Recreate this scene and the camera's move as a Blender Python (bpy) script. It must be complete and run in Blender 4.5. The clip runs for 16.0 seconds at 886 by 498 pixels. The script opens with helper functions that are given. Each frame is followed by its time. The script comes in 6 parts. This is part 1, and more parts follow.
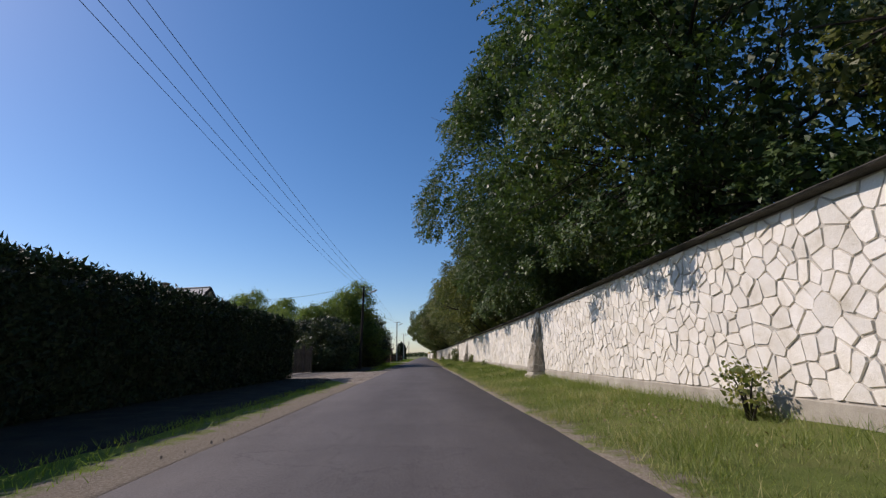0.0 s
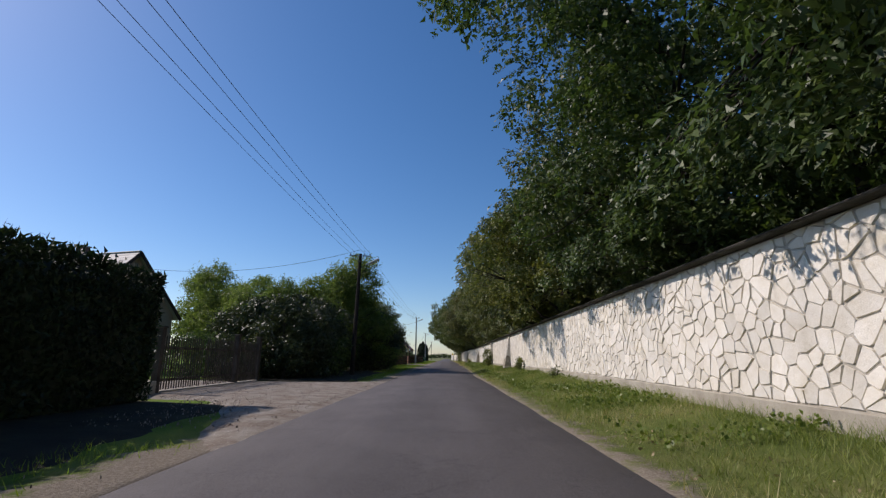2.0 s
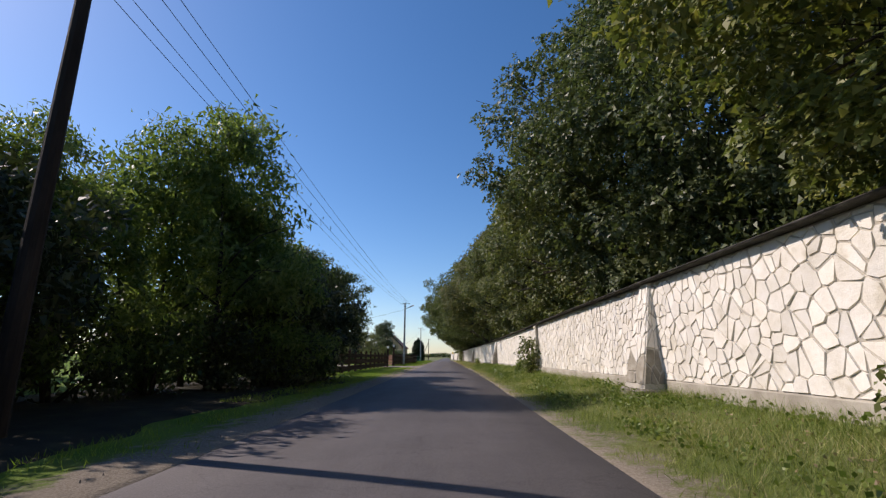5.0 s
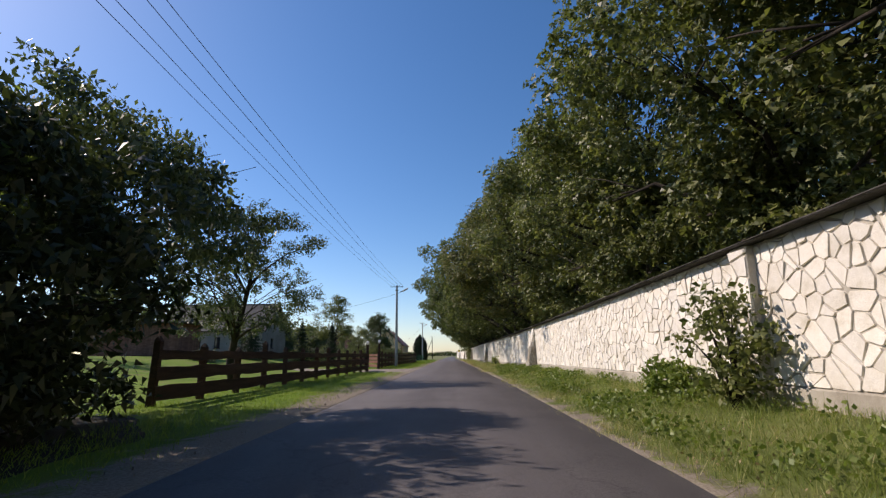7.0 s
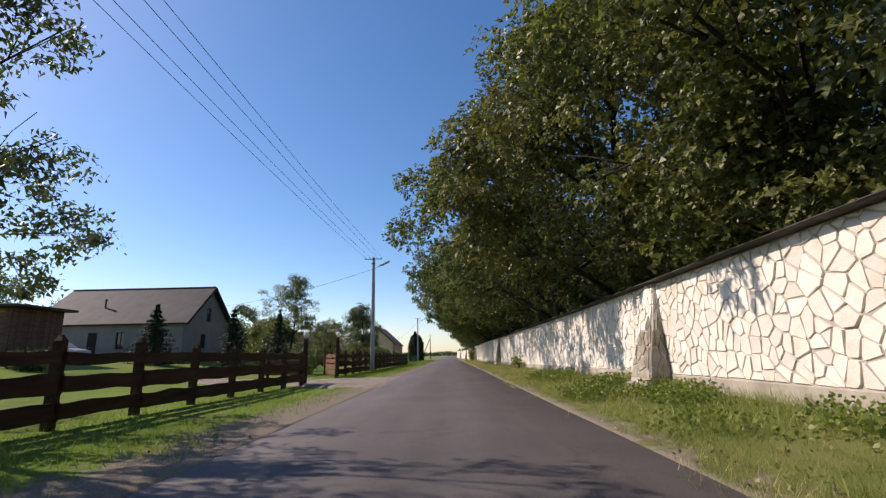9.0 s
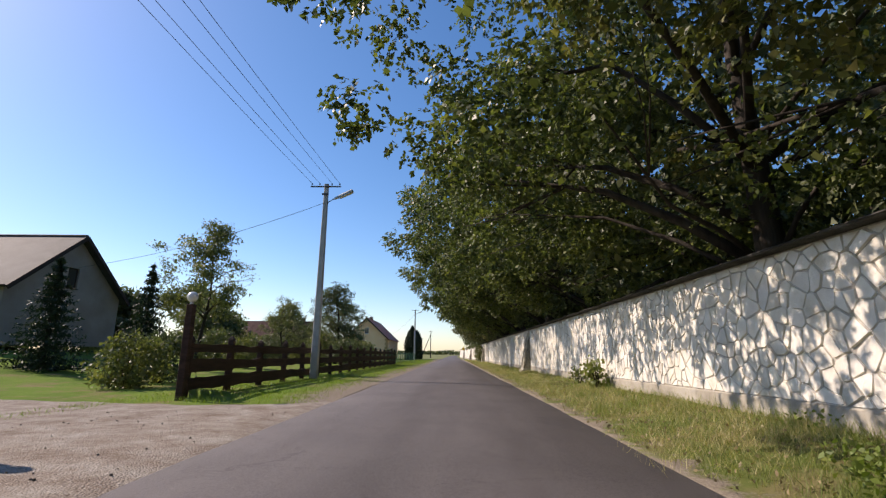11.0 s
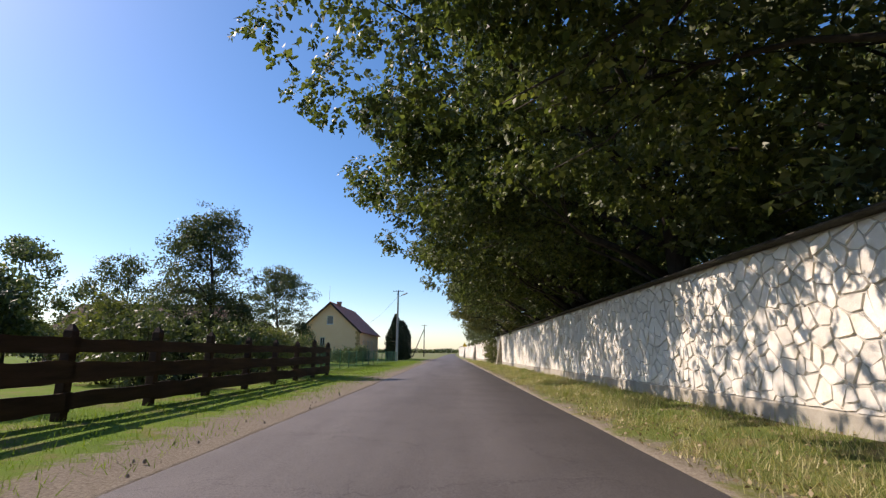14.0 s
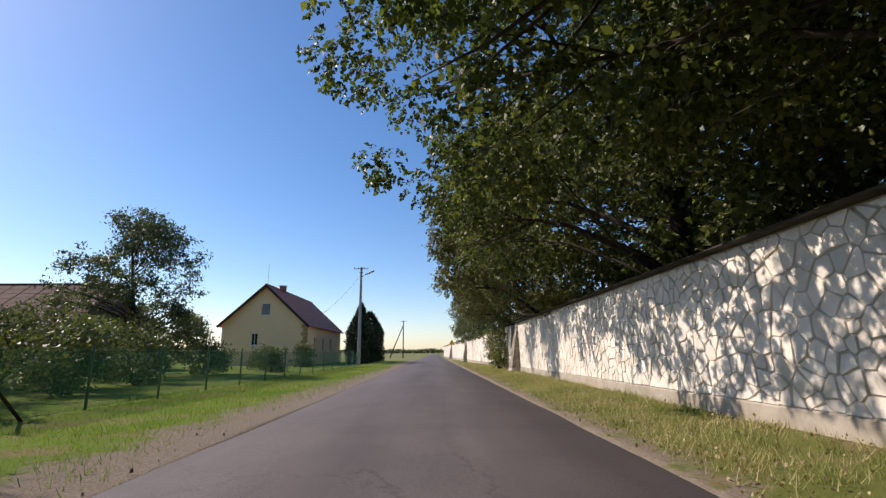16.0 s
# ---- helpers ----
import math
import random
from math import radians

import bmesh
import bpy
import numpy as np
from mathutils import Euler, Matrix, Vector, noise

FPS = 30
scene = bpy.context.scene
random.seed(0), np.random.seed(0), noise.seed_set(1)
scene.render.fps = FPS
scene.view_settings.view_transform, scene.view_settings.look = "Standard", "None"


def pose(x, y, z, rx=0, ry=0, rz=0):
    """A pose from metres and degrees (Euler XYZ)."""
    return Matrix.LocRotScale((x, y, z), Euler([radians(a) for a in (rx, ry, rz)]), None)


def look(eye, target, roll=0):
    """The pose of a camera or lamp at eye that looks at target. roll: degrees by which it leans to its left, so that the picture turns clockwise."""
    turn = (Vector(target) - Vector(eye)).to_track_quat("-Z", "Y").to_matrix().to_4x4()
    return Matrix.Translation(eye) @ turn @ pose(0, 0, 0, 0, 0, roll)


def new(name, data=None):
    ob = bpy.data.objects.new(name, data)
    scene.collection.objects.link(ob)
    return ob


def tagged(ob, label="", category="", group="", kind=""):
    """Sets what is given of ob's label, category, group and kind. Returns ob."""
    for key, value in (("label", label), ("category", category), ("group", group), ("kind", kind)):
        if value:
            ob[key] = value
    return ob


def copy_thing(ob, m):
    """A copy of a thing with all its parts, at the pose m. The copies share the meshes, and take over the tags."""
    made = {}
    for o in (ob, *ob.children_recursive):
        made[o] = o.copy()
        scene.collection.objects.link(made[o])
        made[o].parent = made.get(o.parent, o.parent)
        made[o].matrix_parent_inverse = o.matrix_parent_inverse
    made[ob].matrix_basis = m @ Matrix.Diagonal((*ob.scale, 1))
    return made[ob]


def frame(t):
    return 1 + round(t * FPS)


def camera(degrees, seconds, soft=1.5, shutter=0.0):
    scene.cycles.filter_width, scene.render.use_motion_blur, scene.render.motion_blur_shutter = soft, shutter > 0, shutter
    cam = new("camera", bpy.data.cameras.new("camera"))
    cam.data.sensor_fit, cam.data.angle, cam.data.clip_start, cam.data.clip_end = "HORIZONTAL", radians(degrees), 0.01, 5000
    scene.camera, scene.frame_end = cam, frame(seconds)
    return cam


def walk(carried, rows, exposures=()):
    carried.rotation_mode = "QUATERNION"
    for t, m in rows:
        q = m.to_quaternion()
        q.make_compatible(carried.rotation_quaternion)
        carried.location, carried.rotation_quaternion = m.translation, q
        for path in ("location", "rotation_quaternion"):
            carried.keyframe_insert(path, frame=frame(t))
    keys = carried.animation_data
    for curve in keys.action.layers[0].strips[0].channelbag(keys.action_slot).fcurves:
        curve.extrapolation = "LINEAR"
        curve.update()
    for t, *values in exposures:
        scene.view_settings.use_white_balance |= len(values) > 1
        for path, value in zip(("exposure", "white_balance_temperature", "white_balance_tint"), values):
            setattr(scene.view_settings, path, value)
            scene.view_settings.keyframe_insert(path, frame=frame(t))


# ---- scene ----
cam = camera(86.5, 16.0, 1.3)
PATH = [
    (0.0, (-0.031, 0.000, 1.150), (0.401, 9.742, 3.365), -0.80),
    (0.5, (0.006, 3.872, 1.150), (-0.294, 13.626, 3.336), 0.08),
    (1.0, (0.044, 7.806, 1.150), (-0.077, 17.563, 3.337), -0.52),
    (1.5, (0.030, 11.808, 1.150), (0.262, 21.560, 3.353), -0.12),
    (2.0, (0.035, 15.900, 1.150), (-0.053, 25.643, 3.403), 0.50),
    (2.5, (0.055, 20.023, 1.150), (-0.252, 29.767, 3.376), 2.56),
    (3.0, (-0.013, 24.256, 1.150), (-0.252, 33.999, 3.388), -0.12),
    (3.5, (0.030, 28.513, 1.150), (-0.058, 38.252, 3.421), 0.50),
    (4.0, (-0.011, 32.836, 1.150), (-0.046, 42.578, 3.404), 0.91),
    (4.5, (0.019, 37.166, 1.150), (0.132, 46.912, 3.388), 0.23),
    (5.0, (0.036, 41.527, 1.150), (-0.028, 51.273, 3.387), 0.30),
    (7.5, (0.011, 63.411, 1.150), (-0.121, 73.164, 3.355), -0.67),
    (8.0, (0.010, 67.572, 1.150), (-0.157, 77.320, 3.371), -0.20),
    (8.5, (0.019, 71.668, 1.150), (-0.242, 81.424, 3.333), 0.89),
    (9.0, (0.029, 75.757, 1.150), (-0.084, 85.510, 3.356), -1.18),
    (9.5, (0.027, 79.833, 1.150), (-0.056, 89.591, 3.335), 0.81),
    (12.0, (0.060, 101.396, 1.150), (-0.218, 111.150, 3.334), 0.40),
    (12.5, (0.040, 106.012, 1.150), (-0.171, 115.772, 3.319), 0.02),
    (13.0, (0.006, 110.637, 1.150), (-0.300, 120.398, 3.302), 0.24),
    (13.5, (0.007, 115.244, 1.150), (0.038, 125.009, 3.303), -0.38),
    (14.0, (-0.016, 119.854, 1.150), (-0.187, 129.618, 3.302), 0.36),
    (14.5, (-0.012, 124.480, 1.150), (-0.113, 134.249, 3.284), 0.33),
    (15.0, (-0.006, 129.168, 1.150), (-0.324, 138.931, 3.290), -0.88),
    (15.5, (-0.005, 133.855, 1.150), (-0.065, 143.621, 3.303), -0.29),
    (16.0, (-0.012, 138.539, 1.150), (0.176, 148.303, 3.302), -0.36),
]
walk(cam, [(t, look(e, g, r)) for t, e, g, r in PATH], [
    (0.0, -0.25, 6650, 20), (3.0, -0.30, 6550, 18), (5.0, 0.05, 6750, 20), (7.5, 0.11, 7000, 21), (9.5, 0.25, 7250, 22),
    (12.0, 0.38, 7250, 22), (14.0, 0.40, 7150, 21), (15.0, 0.20, 7100, 21), (16.0, 0.24, 7150, 22)])

# ---- world, sun ----
SUN_EL, SUN_AZ = radians(39.0), radians(70.0)      # height, and turn to the left of the road's heading (+y)
sun_dir = Vector((-math.sin(SUN_AZ) * math.cos(SUN_EL), math.cos(SUN_AZ) * math.cos(SUN_EL), math.sin(SUN_EL)))
world = bpy.data.worlds.new("sky")
scene.world = world
world.use_nodes = True
wn = world.node_tree.nodes
sky = wn.new("ShaderNodeTexSky")
sky.sky_type, sky.sun_disc = "NISHITA", False
sky.sun_elevation, sky.sun_rotation = SUN_EL, -SUN_AZ
sky.air_density, sky.dust_density, sky.ozone_density = 0.95, 0.42, 4.0
wn["Background"].inputs["Strength"].default_value = 0.141
deep = wn.new("ShaderNodeHueSaturation")
deep.inputs["Hue"].default_value, deep.inputs["Saturation"].default_value = 0.499, 1.22
world.node_tree.links.new(sky.outputs["Color"], deep.inputs["Color"])
world.node_tree.links.new(deep.outputs["Color"], wn["Background"].inputs["Color"])
sun_data = bpy.data.lights.new("sun", "SUN")
sun_data.energy, sun_data.angle, sun_data.color = 4.5, radians(0.55), (1.0, 0.94, 0.85)
sun = new("sun", sun_data)
sun.matrix_world = look(sun_dir * 100, (0, 0, 0))


# ---- materials ----
def nodes_of(name):
    m = bpy.data.materials.new(name)
    m.use_nodes = True
    t = m.node_tree
    return m, t.nodes, t.links, t.nodes["Principled BSDF"]


def ramp(n, stops):
    r = n.new("ShaderNodeValToRGB")
    while len(r.color_ramp.elements) < len(stops):
        r.color_ramp.elements.new(0.5)
    for e, (p, c) in zip(r.color_ramp.elements, stops):
        e.position, e.color = p, (*c, 1)
    return r


def noise_tex(n, l, scale, detail=5.0, rough=0.6, vec=None, stretch=None):
    tex = n.new("ShaderNodeTexNoise")
    tex.inputs["Scale"].default_value, tex.inputs["Detail"].default_value, tex.inputs["Roughness"].default_value = scale, detail, rough
    if vec is None:
        vec = n.new("ShaderNodeNewGeometry").outputs["Position"]
    if stretch:
        mp = n.new("ShaderNodeMapping")
        mp.inputs["Scale"].default_value = stretch
        l.new(vec, mp.inputs["Vector"])
        vec = mp.outputs["Vector"]
    l.new(vec, tex.inputs["Vector"])
    return tex


def mixed(n, l, fac, a, b, mode="MIX"):
    mx = n.new("ShaderNodeMix")
    mx.data_type, mx.blend_type = "RGBA", mode
    for s, v in ((mx.inputs[0], fac), (mx.inputs[6], a), (mx.inputs[7], b)):
        if isinstance(v, bpy.types.NodeSocket):
            l.new(v, s)
        elif isinstance(v, (int, float)):
            s.default_value = v
        else:
            s.default_value = (*v, 1)
    return mx.outputs[2]


def surface(name, stops, scale=3.0, fine=40.0, rough=0.8, bump=0.3, metal=0.0, vary=0.0, stretch=None, local=False, fine_mix=0.25, depth=0.02, mid=0.0):
    """A worn surface: broad blotches through a ramp, a fine grain over them, grain relief, and a tint per piece."""
    m, n, l, p = nodes_of(name)
    vec = n.new("ShaderNodeTexCoord").outputs["Object"] if local else None
    big = noise_tex(n, l, scale, 6, 0.6, vec, stretch)
    rp = ramp(n, stops)
    l.new(big.outputs["Fac"], rp.inputs["Fac"])
    small = noise_tex(n, l, fine, 4, 0.7, vec, stretch)
    col = mixed(n, l, fine_mix, rp.outputs["Color"], small.outputs["Fac"], "OVERLAY")
    if vary:
        info = n.new("ShaderNodeObjectInfo")
        isl = n.new("ShaderNodeNewGeometry")
        add = n.new("ShaderNodeMath")
        add.operation = "ADD"
        l.new(info.outputs["Random"], add.inputs[0])
        l.new(isl.outputs["Random Per Island"], add.inputs[1])
        frac = n.new("ShaderNodeMath")
        frac.operation = "FRACT"
        l.new(add.outputs[0], frac.inputs[0])
        mr = n.new("ShaderNodeMapRange")
        mr.inputs["To Min"].default_value, mr.inputs["To Max"].default_value = 1 - vary, 1 + vary * 0.6
        l.new(frac.outputs[0], mr.inputs["Value"])
        col = mixed(n, l, 1.0, col, mr.outputs["Result"], "MULTIPLY")
    l.new(col, p.inputs["Base Color"])
    p.inputs["Roughness"].default_value, p.inputs["Metallic"].default_value = rough, metal
    p.inputs["Specular IOR Level"].default_value = 0.5 if rough < 0.7 else 0.15
    if bump:
        b = n.new("ShaderNodeBump")
        b.inputs["Strength"].default_value, b.inputs["Distance"].default_value = bump, depth
        l.new(small.outputs["Fac"], b.inputs["Height"])
        if mid:
            lump = noise_tex(n, l, mid, 5, 0.6, vec)
            c = n.new("ShaderNodeBump")
            c.inputs["Strength"].default_value, c.inputs["Distance"].default_value = 0.35, 0.05
            l.new(lump.outputs["Fac"], c.inputs["Height"])
            l.new(c.outputs["Normal"], b.inputs["Normal"])
        l.new(b.outputs["Normal"], p.inputs["Normal"])
    return m


def foliage(name, colours, gloss=0.46, through_light=0.3):
    """Leaves: a tint for every leaf, some light let through."""
    m, n, l, p = nodes_of(name)
    isl = n.new("ShaderNodeNewGeometry")
    rp = ramp(n, [(i / (len(colours) - 1), c) for i, c in enumerate(colours)])
    big = noise_tex(n, l, 0.45, 3)
    add = n.new("ShaderNodeMath")
    add.operation = "MULTIPLY_ADD"
    l.new(big.outputs["Fac"], add.inputs[0])
    add.inputs[1].default_value = 0.9
    half = n.new("ShaderNodeMath")
    half.operation = "MULTIPLY_ADD"
    l.new(isl.outputs["Random Per Island"], half.inputs[0])
    half.inputs[1].default_value, half.inputs[2].default_value = 0.7, -0.32
    l.new(half.outputs[0], add.inputs[2])
    l.new(add.outputs[0], rp.inputs["Fac"])
    l.new(rp.outputs["Color"], p.inputs["Base Color"])
    p.inputs["Roughness"].default_value = gloss
    p.inputs["Specular IOR Level"].default_value = 0.32
    tr = n.new("ShaderNodeBsdfTranslucent")
    l.new(mixed(n, l, 1.0, rp.outputs["Color"], (1.15, 1.3, 0.72), "MULTIPLY"), tr.inputs["Color"])
    mx = n.new("ShaderNodeMixShader")
    mx.inputs[0].default_value = through_light
    l.new(p.outputs[0], mx.inputs[1])
    l.new(tr.outputs[0], mx.inputs[2])
    l.new(mx.outputs[0], n["Material Output"].inputs["Surface"])
    return m


M_STONE = surface("white limestone", [(0.28, (0.60, 0.54, 0.43)), (0.42, (0.735, 0.68, 0.58)), (0.55, (0.775, 0.725, 0.635)), (0.75, (0.825, 0.785, 0.71))], 2.6, 45, 0.88, 0.28, vary=0.13, mid=7.0, fine_mix=0.22)
M_MORTAR = surface("grey mortar", [(0.3, (0.38, 0.345, 0.285)), (0.7, (0.53, 0.49, 0.41))], 3, 80, 0.95, 0.5)
M_PLINTH = surface("weathered concrete", [(0.3, (0.30, 0.265, 0.21)), (0.55, (0.42, 0.38, 0.31)), (0.8, (0.52, 0.48, 0.40))], 1.6, 60, 0.9, 0.4)
M_OLDSTONE = surface("old lichened stone", [(0.25, (0.18, 0.155, 0.115)), (0.5, (0.32, 0.285, 0.225)), (0.75, (0.47, 0.43, 0.355))], 4, 50, 0.9, 0.6, vary=0.3)
M_COPING = surface("dark coping", [(0.3, (0.026, 0.024, 0.021)), (0.7, (0.085, 0.078, 0.068))], 3.5, 45, 0.85, 0.5)
M_BARK = surface("bark", [(0.3, (0.026, 0.021, 0.017)), (0.7, (0.07, 0.058, 0.047))], 6, 30, 0.9, 0.8, stretch=(1, 1, 0.25))
M_LEAF = foliage("green leaves", [(0.054, 0.068, 0.024), (0.114, 0.130, 0.044), (0.188, 0.198, 0.066), (0.28, 0.265, 0.09)], through_light=0.32)
M_LEAF_O = foliage("leathery oak leaves", [(0.033, 0.048, 0.018), (0.072, 0.093, 0.030), (0.142, 0.166, 0.048), (0.25, 0.255, 0.072)], through_light=0.36)
M_LEAF_Y = foliage("yellowing leaves", [(0.052, 0.071, 0.023), (0.108, 0.132, 0.037), (0.198, 0.206, 0.052), (0.33, 0.295, 0.075)])
M_LEAF_D = foliage("dark leaves", [(0.044, 0.060, 0.027), (0.085, 0.106, 0.046), (0.140, 0.162, 0.066), (0.215, 0.22, 0.09)])
M_LEAF_L = foliage("locust leaves", [(0.024, 0.046, 0.015), (0.050, 0.084, 0.026), (0.084, 0.122, 0.036), (0.15, 0.18, 0.052)], through_light=0.32)
M_LEAF_T = foliage("pale young leaves", [(0.07, 0.10, 0.028), (0.12, 0.165, 0.045), (0.18, 0.22, 0.065), (0.26, 0.28, 0.10)], through_light=0.55)
M_LEAF_G = foliage("grey green leaves", [(0.042, 0.058, 0.026), (0.074, 0.094, 0.042), (0.108, 0.128, 0.058), (0.155, 0.165, 0.08)])
# leaf tints lowered to carry the deep shade low in the thicket
M_LEAF_SHADED = foliage("leaves darkened for thicket shade", [(0.020, 0.028, 0.012), (0.038, 0.050, 0.020), (0.062, 0.076, 0.030), (0.10, 0.105, 0.045)], through_light=0.2)
M_LEAF_BUR = foliage("burdock leaves", [(0.12, 0.15, 0.04), (0.18, 0.21, 0.06), (0.25, 0.27, 0.08), (0.3, 0.3, 0.1)])
M_WEED = foliage("nettle leaves", [(0.08, 0.12, 0.022), (0.13, 0.18, 0.034), (0.18, 0.22, 0.05), (0.25, 0.26, 0.08)])
M_LEAF_YG = foliage("yellow green leaves", [(0.052, 0.064, 0.022), (0.101, 0.112, 0.038), (0.179, 0.172, 0.055), (0.280, 0.24, 0.085)], through_light=0.3)
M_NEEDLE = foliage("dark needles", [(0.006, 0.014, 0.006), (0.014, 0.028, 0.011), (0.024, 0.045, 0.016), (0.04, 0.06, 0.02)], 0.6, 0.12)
M_BLADE = foliage("grass blades", [(0.09, 0.15, 0.016), (0.155, 0.24, 0.024), (0.22, 0.30, 0.034), (0.31, 0.34, 0.06)], 0.55, 0.35)
M_BLADE_R = foliage("rough verge grass", [(0.115, 0.155, 0.036), (0.175, 0.22, 0.055), (0.25, 0.28, 0.08), (0.44, 0.40, 0.20)], 0.55, 0.35)
M_LITTER = foliage("fallen leaves", [(0.17, 0.125, 0.07), (0.25, 0.185, 0.095), (0.36, 0.28, 0.15), (0.46, 0.39, 0.24)], 0.6, 0.1)
M_BLADE_DRY = foliage("dry grass blades", [(0.24, 0.235, 0.08), (0.35, 0.32, 0.13), (0.46, 0.40, 0.20), (0.56, 0.49, 0.30)], 0.6, 0.3)
M_FENCE = surface("dark brown stained wood", [(0.3, (0.032, 0.019, 0.015)), (0.7, (0.082, 0.046, 0.033))], 3, 40, 0.75, 0.4, vary=0.25, stretch=(1, 0.3, 3))
M_REDWOOD = surface("reddish brown boards", [(0.3, (0.15, 0.068, 0.047)), (0.7, (0.27, 0.135, 0.095))], 3, 40, 0.75, 0.4, vary=0.25, stretch=(1, 0.3, 3))
M_PICKET = surface("grey brown wood", [(0.3, (0.05, 0.04, 0.032)), (0.7, (0.11, 0.09, 0.075))], 3, 40, 0.8, 0.4, vary=0.25)
M_CONCRETE_POLE = surface("pole concrete", [(0.3, (0.34, 0.32, 0.30)), (0.7, (0.48, 0.46, 0.43))], 2, 60, 0.85, 0.3)
M_WOODPOLE = surface("tarred wooden pole", [(0.3, (0.02, 0.016, 0.014)), (0.7, (0.05, 0.04, 0.034))], 3, 40, 0.85, 0.4, stretch=(1, 1, 0.2))
M_STEEL = surface("galvanised steel", [(0.3, (0.30, 0.30, 0.30)), (0.7, (0.45, 0.45, 0.45))], 6, 60, 0.5, 0.1, metal=0.6)
M_DARKSTEEL = surface("dark weathered steel", [(0.3, (0.05, 0.048, 0.047)), (0.7, (0.10, 0.095, 0.09))], 6, 60, 0.6, 0.1, metal=0.3)
M_LAMPBODY = surface("lamp housing", [(0.3, (0.32, 0.33, 0.33)), (0.7, (0.45, 0.46, 0.46))], 5, 50, 0.5, 0.05)
M_LAMPGLASS = surface("lamp glass", [(0.3, (0.62, 0.62, 0.58)), (0.7, (0.72, 0.72, 0.68))], 5, 50, 0.2, 0.0)
M_PORCELAIN = surface("brown porcelain", [(0.3, (0.06, 0.04, 0.035)), (0.7, (0.10, 0.07, 0.06))], 8, 50, 0.2, 0.0)
M_CABLE = surface("black cable", [(0.3, (0.015, 0.015, 0.017)), (0.7, (0.03, 0.03, 0.032))], 8, 50, 0.6, 0.0)
M_PLASTER_Y = surface("yellow plaster", [(0.3, (0.93, 0.59, 0.33)), (0.6, (0.95, 0.63, 0.37)), (0.8, (0.96, 0.67, 0.41))], 0.8, 70, 0.9, 0.25)
M_PLASTER_G = surface("grey plaster", [(0.3, (0.35, 0.25, 0.185)), (0.7, (0.44, 0.33, 0.25))], 0.8, 70, 0.9, 0.25)
M_PLASTER_B = surface("pale grey plaster", [(0.3, (0.28, 0.235, 0.20)), (0.7, (0.37, 0.32, 0.28))], 0.8, 70, 0.9, 0.25)
M_ROOF_RED = surface("red brown roof tiles", [(0.3, (0.38, 0.11, 0.065)), (0.7, (0.50, 0.16, 0.10))], 2, 40, 0.7, 0.3, vary=0.2)
M_ROOF_GREY = surface("grey roof sheets", [(0.3, (0.048, 0.046, 0.047)), (0.7, (0.088, 0.085, 0.085))], 1.2, 40, 0.7, 0.3, vary=0.15)
M_ROOF_BROWN = surface("dark brown roof sheets", [(0.3, (0.07, 0.035, 0.027)), (0.7, (0.12, 0.06, 0.048))], 1.2, 40, 0.8, 0.3, vary=0.15)
M_ROOF_LIGHT = surface("light grey roof sheets", [(0.3, (0.30, 0.27, 0.26)), (0.7, (0.42, 0.39, 0.37))], 1.2, 40, 0.65, 0.3, vary=0.12)
M_DARKWOOD = surface("dark eaves wood", [(0.3, (0.035, 0.022, 0.018)), (0.7, (0.07, 0.045, 0.035))], 3, 40, 0.7, 0.2)
M_FRAME_W = surface("white window frame", [(0.3, (0.70, 0.70, 0.69)), (0.7, (0.80, 0.80, 0.79))], 3, 40, 0.5, 0.05)
M_BRICK = surface("chimney brick", [(0.3, (0.16, 0.09, 0.07)), (0.7, (0.27, 0.15, 0.11))], 5, 40, 0.85, 0.4, vary=0.2)
M_QUOIN = surface("orange brown quoin stone", [(0.3, (0.42, 0.24, 0.10)), (0.7, (0.55, 0.34, 0.16))], 4, 40, 0.85, 0.4, vary=0.25)
M_GREENPOST = surface("green painted steel", [(0.3, (0.03, 0.10, 0.06)), (0.7, (0.05, 0.15, 0.09))], 3, 40, 0.5, 0.05)
M_CARPAINT = surface("silver car paint", [(0.3, (0.50, 0.52, 0.55)), (0.7, (0.60, 0.62, 0.65))], 2, 60, 0.3, 0.0, metal=0.3)
M_RUBBER = surface("tyre rubber", [(0.3, (0.015, 0.015, 0.015)), (0.7, (0.03, 0.03, 0.03))], 8, 60, 0.8, 0.1)
M_YELLOW = surface("yellow sign paint", [(0.3, (0.75, 0.50, 0.02)), (0.7, (0.85, 0.58, 0.04))], 4, 60, 0.5, 0.0)


def glass_material():
    m, n, l, p = nodes_of("window glass")
    p.inputs["Base Color"].default_value = (0.03, 0.035, 0.04, 1)
    p.inputs["Roughness"].default_value, p.inputs["Specular IOR Level"].default_value = 0.06, 0.7
    return m


M_GLASS = glass_material()


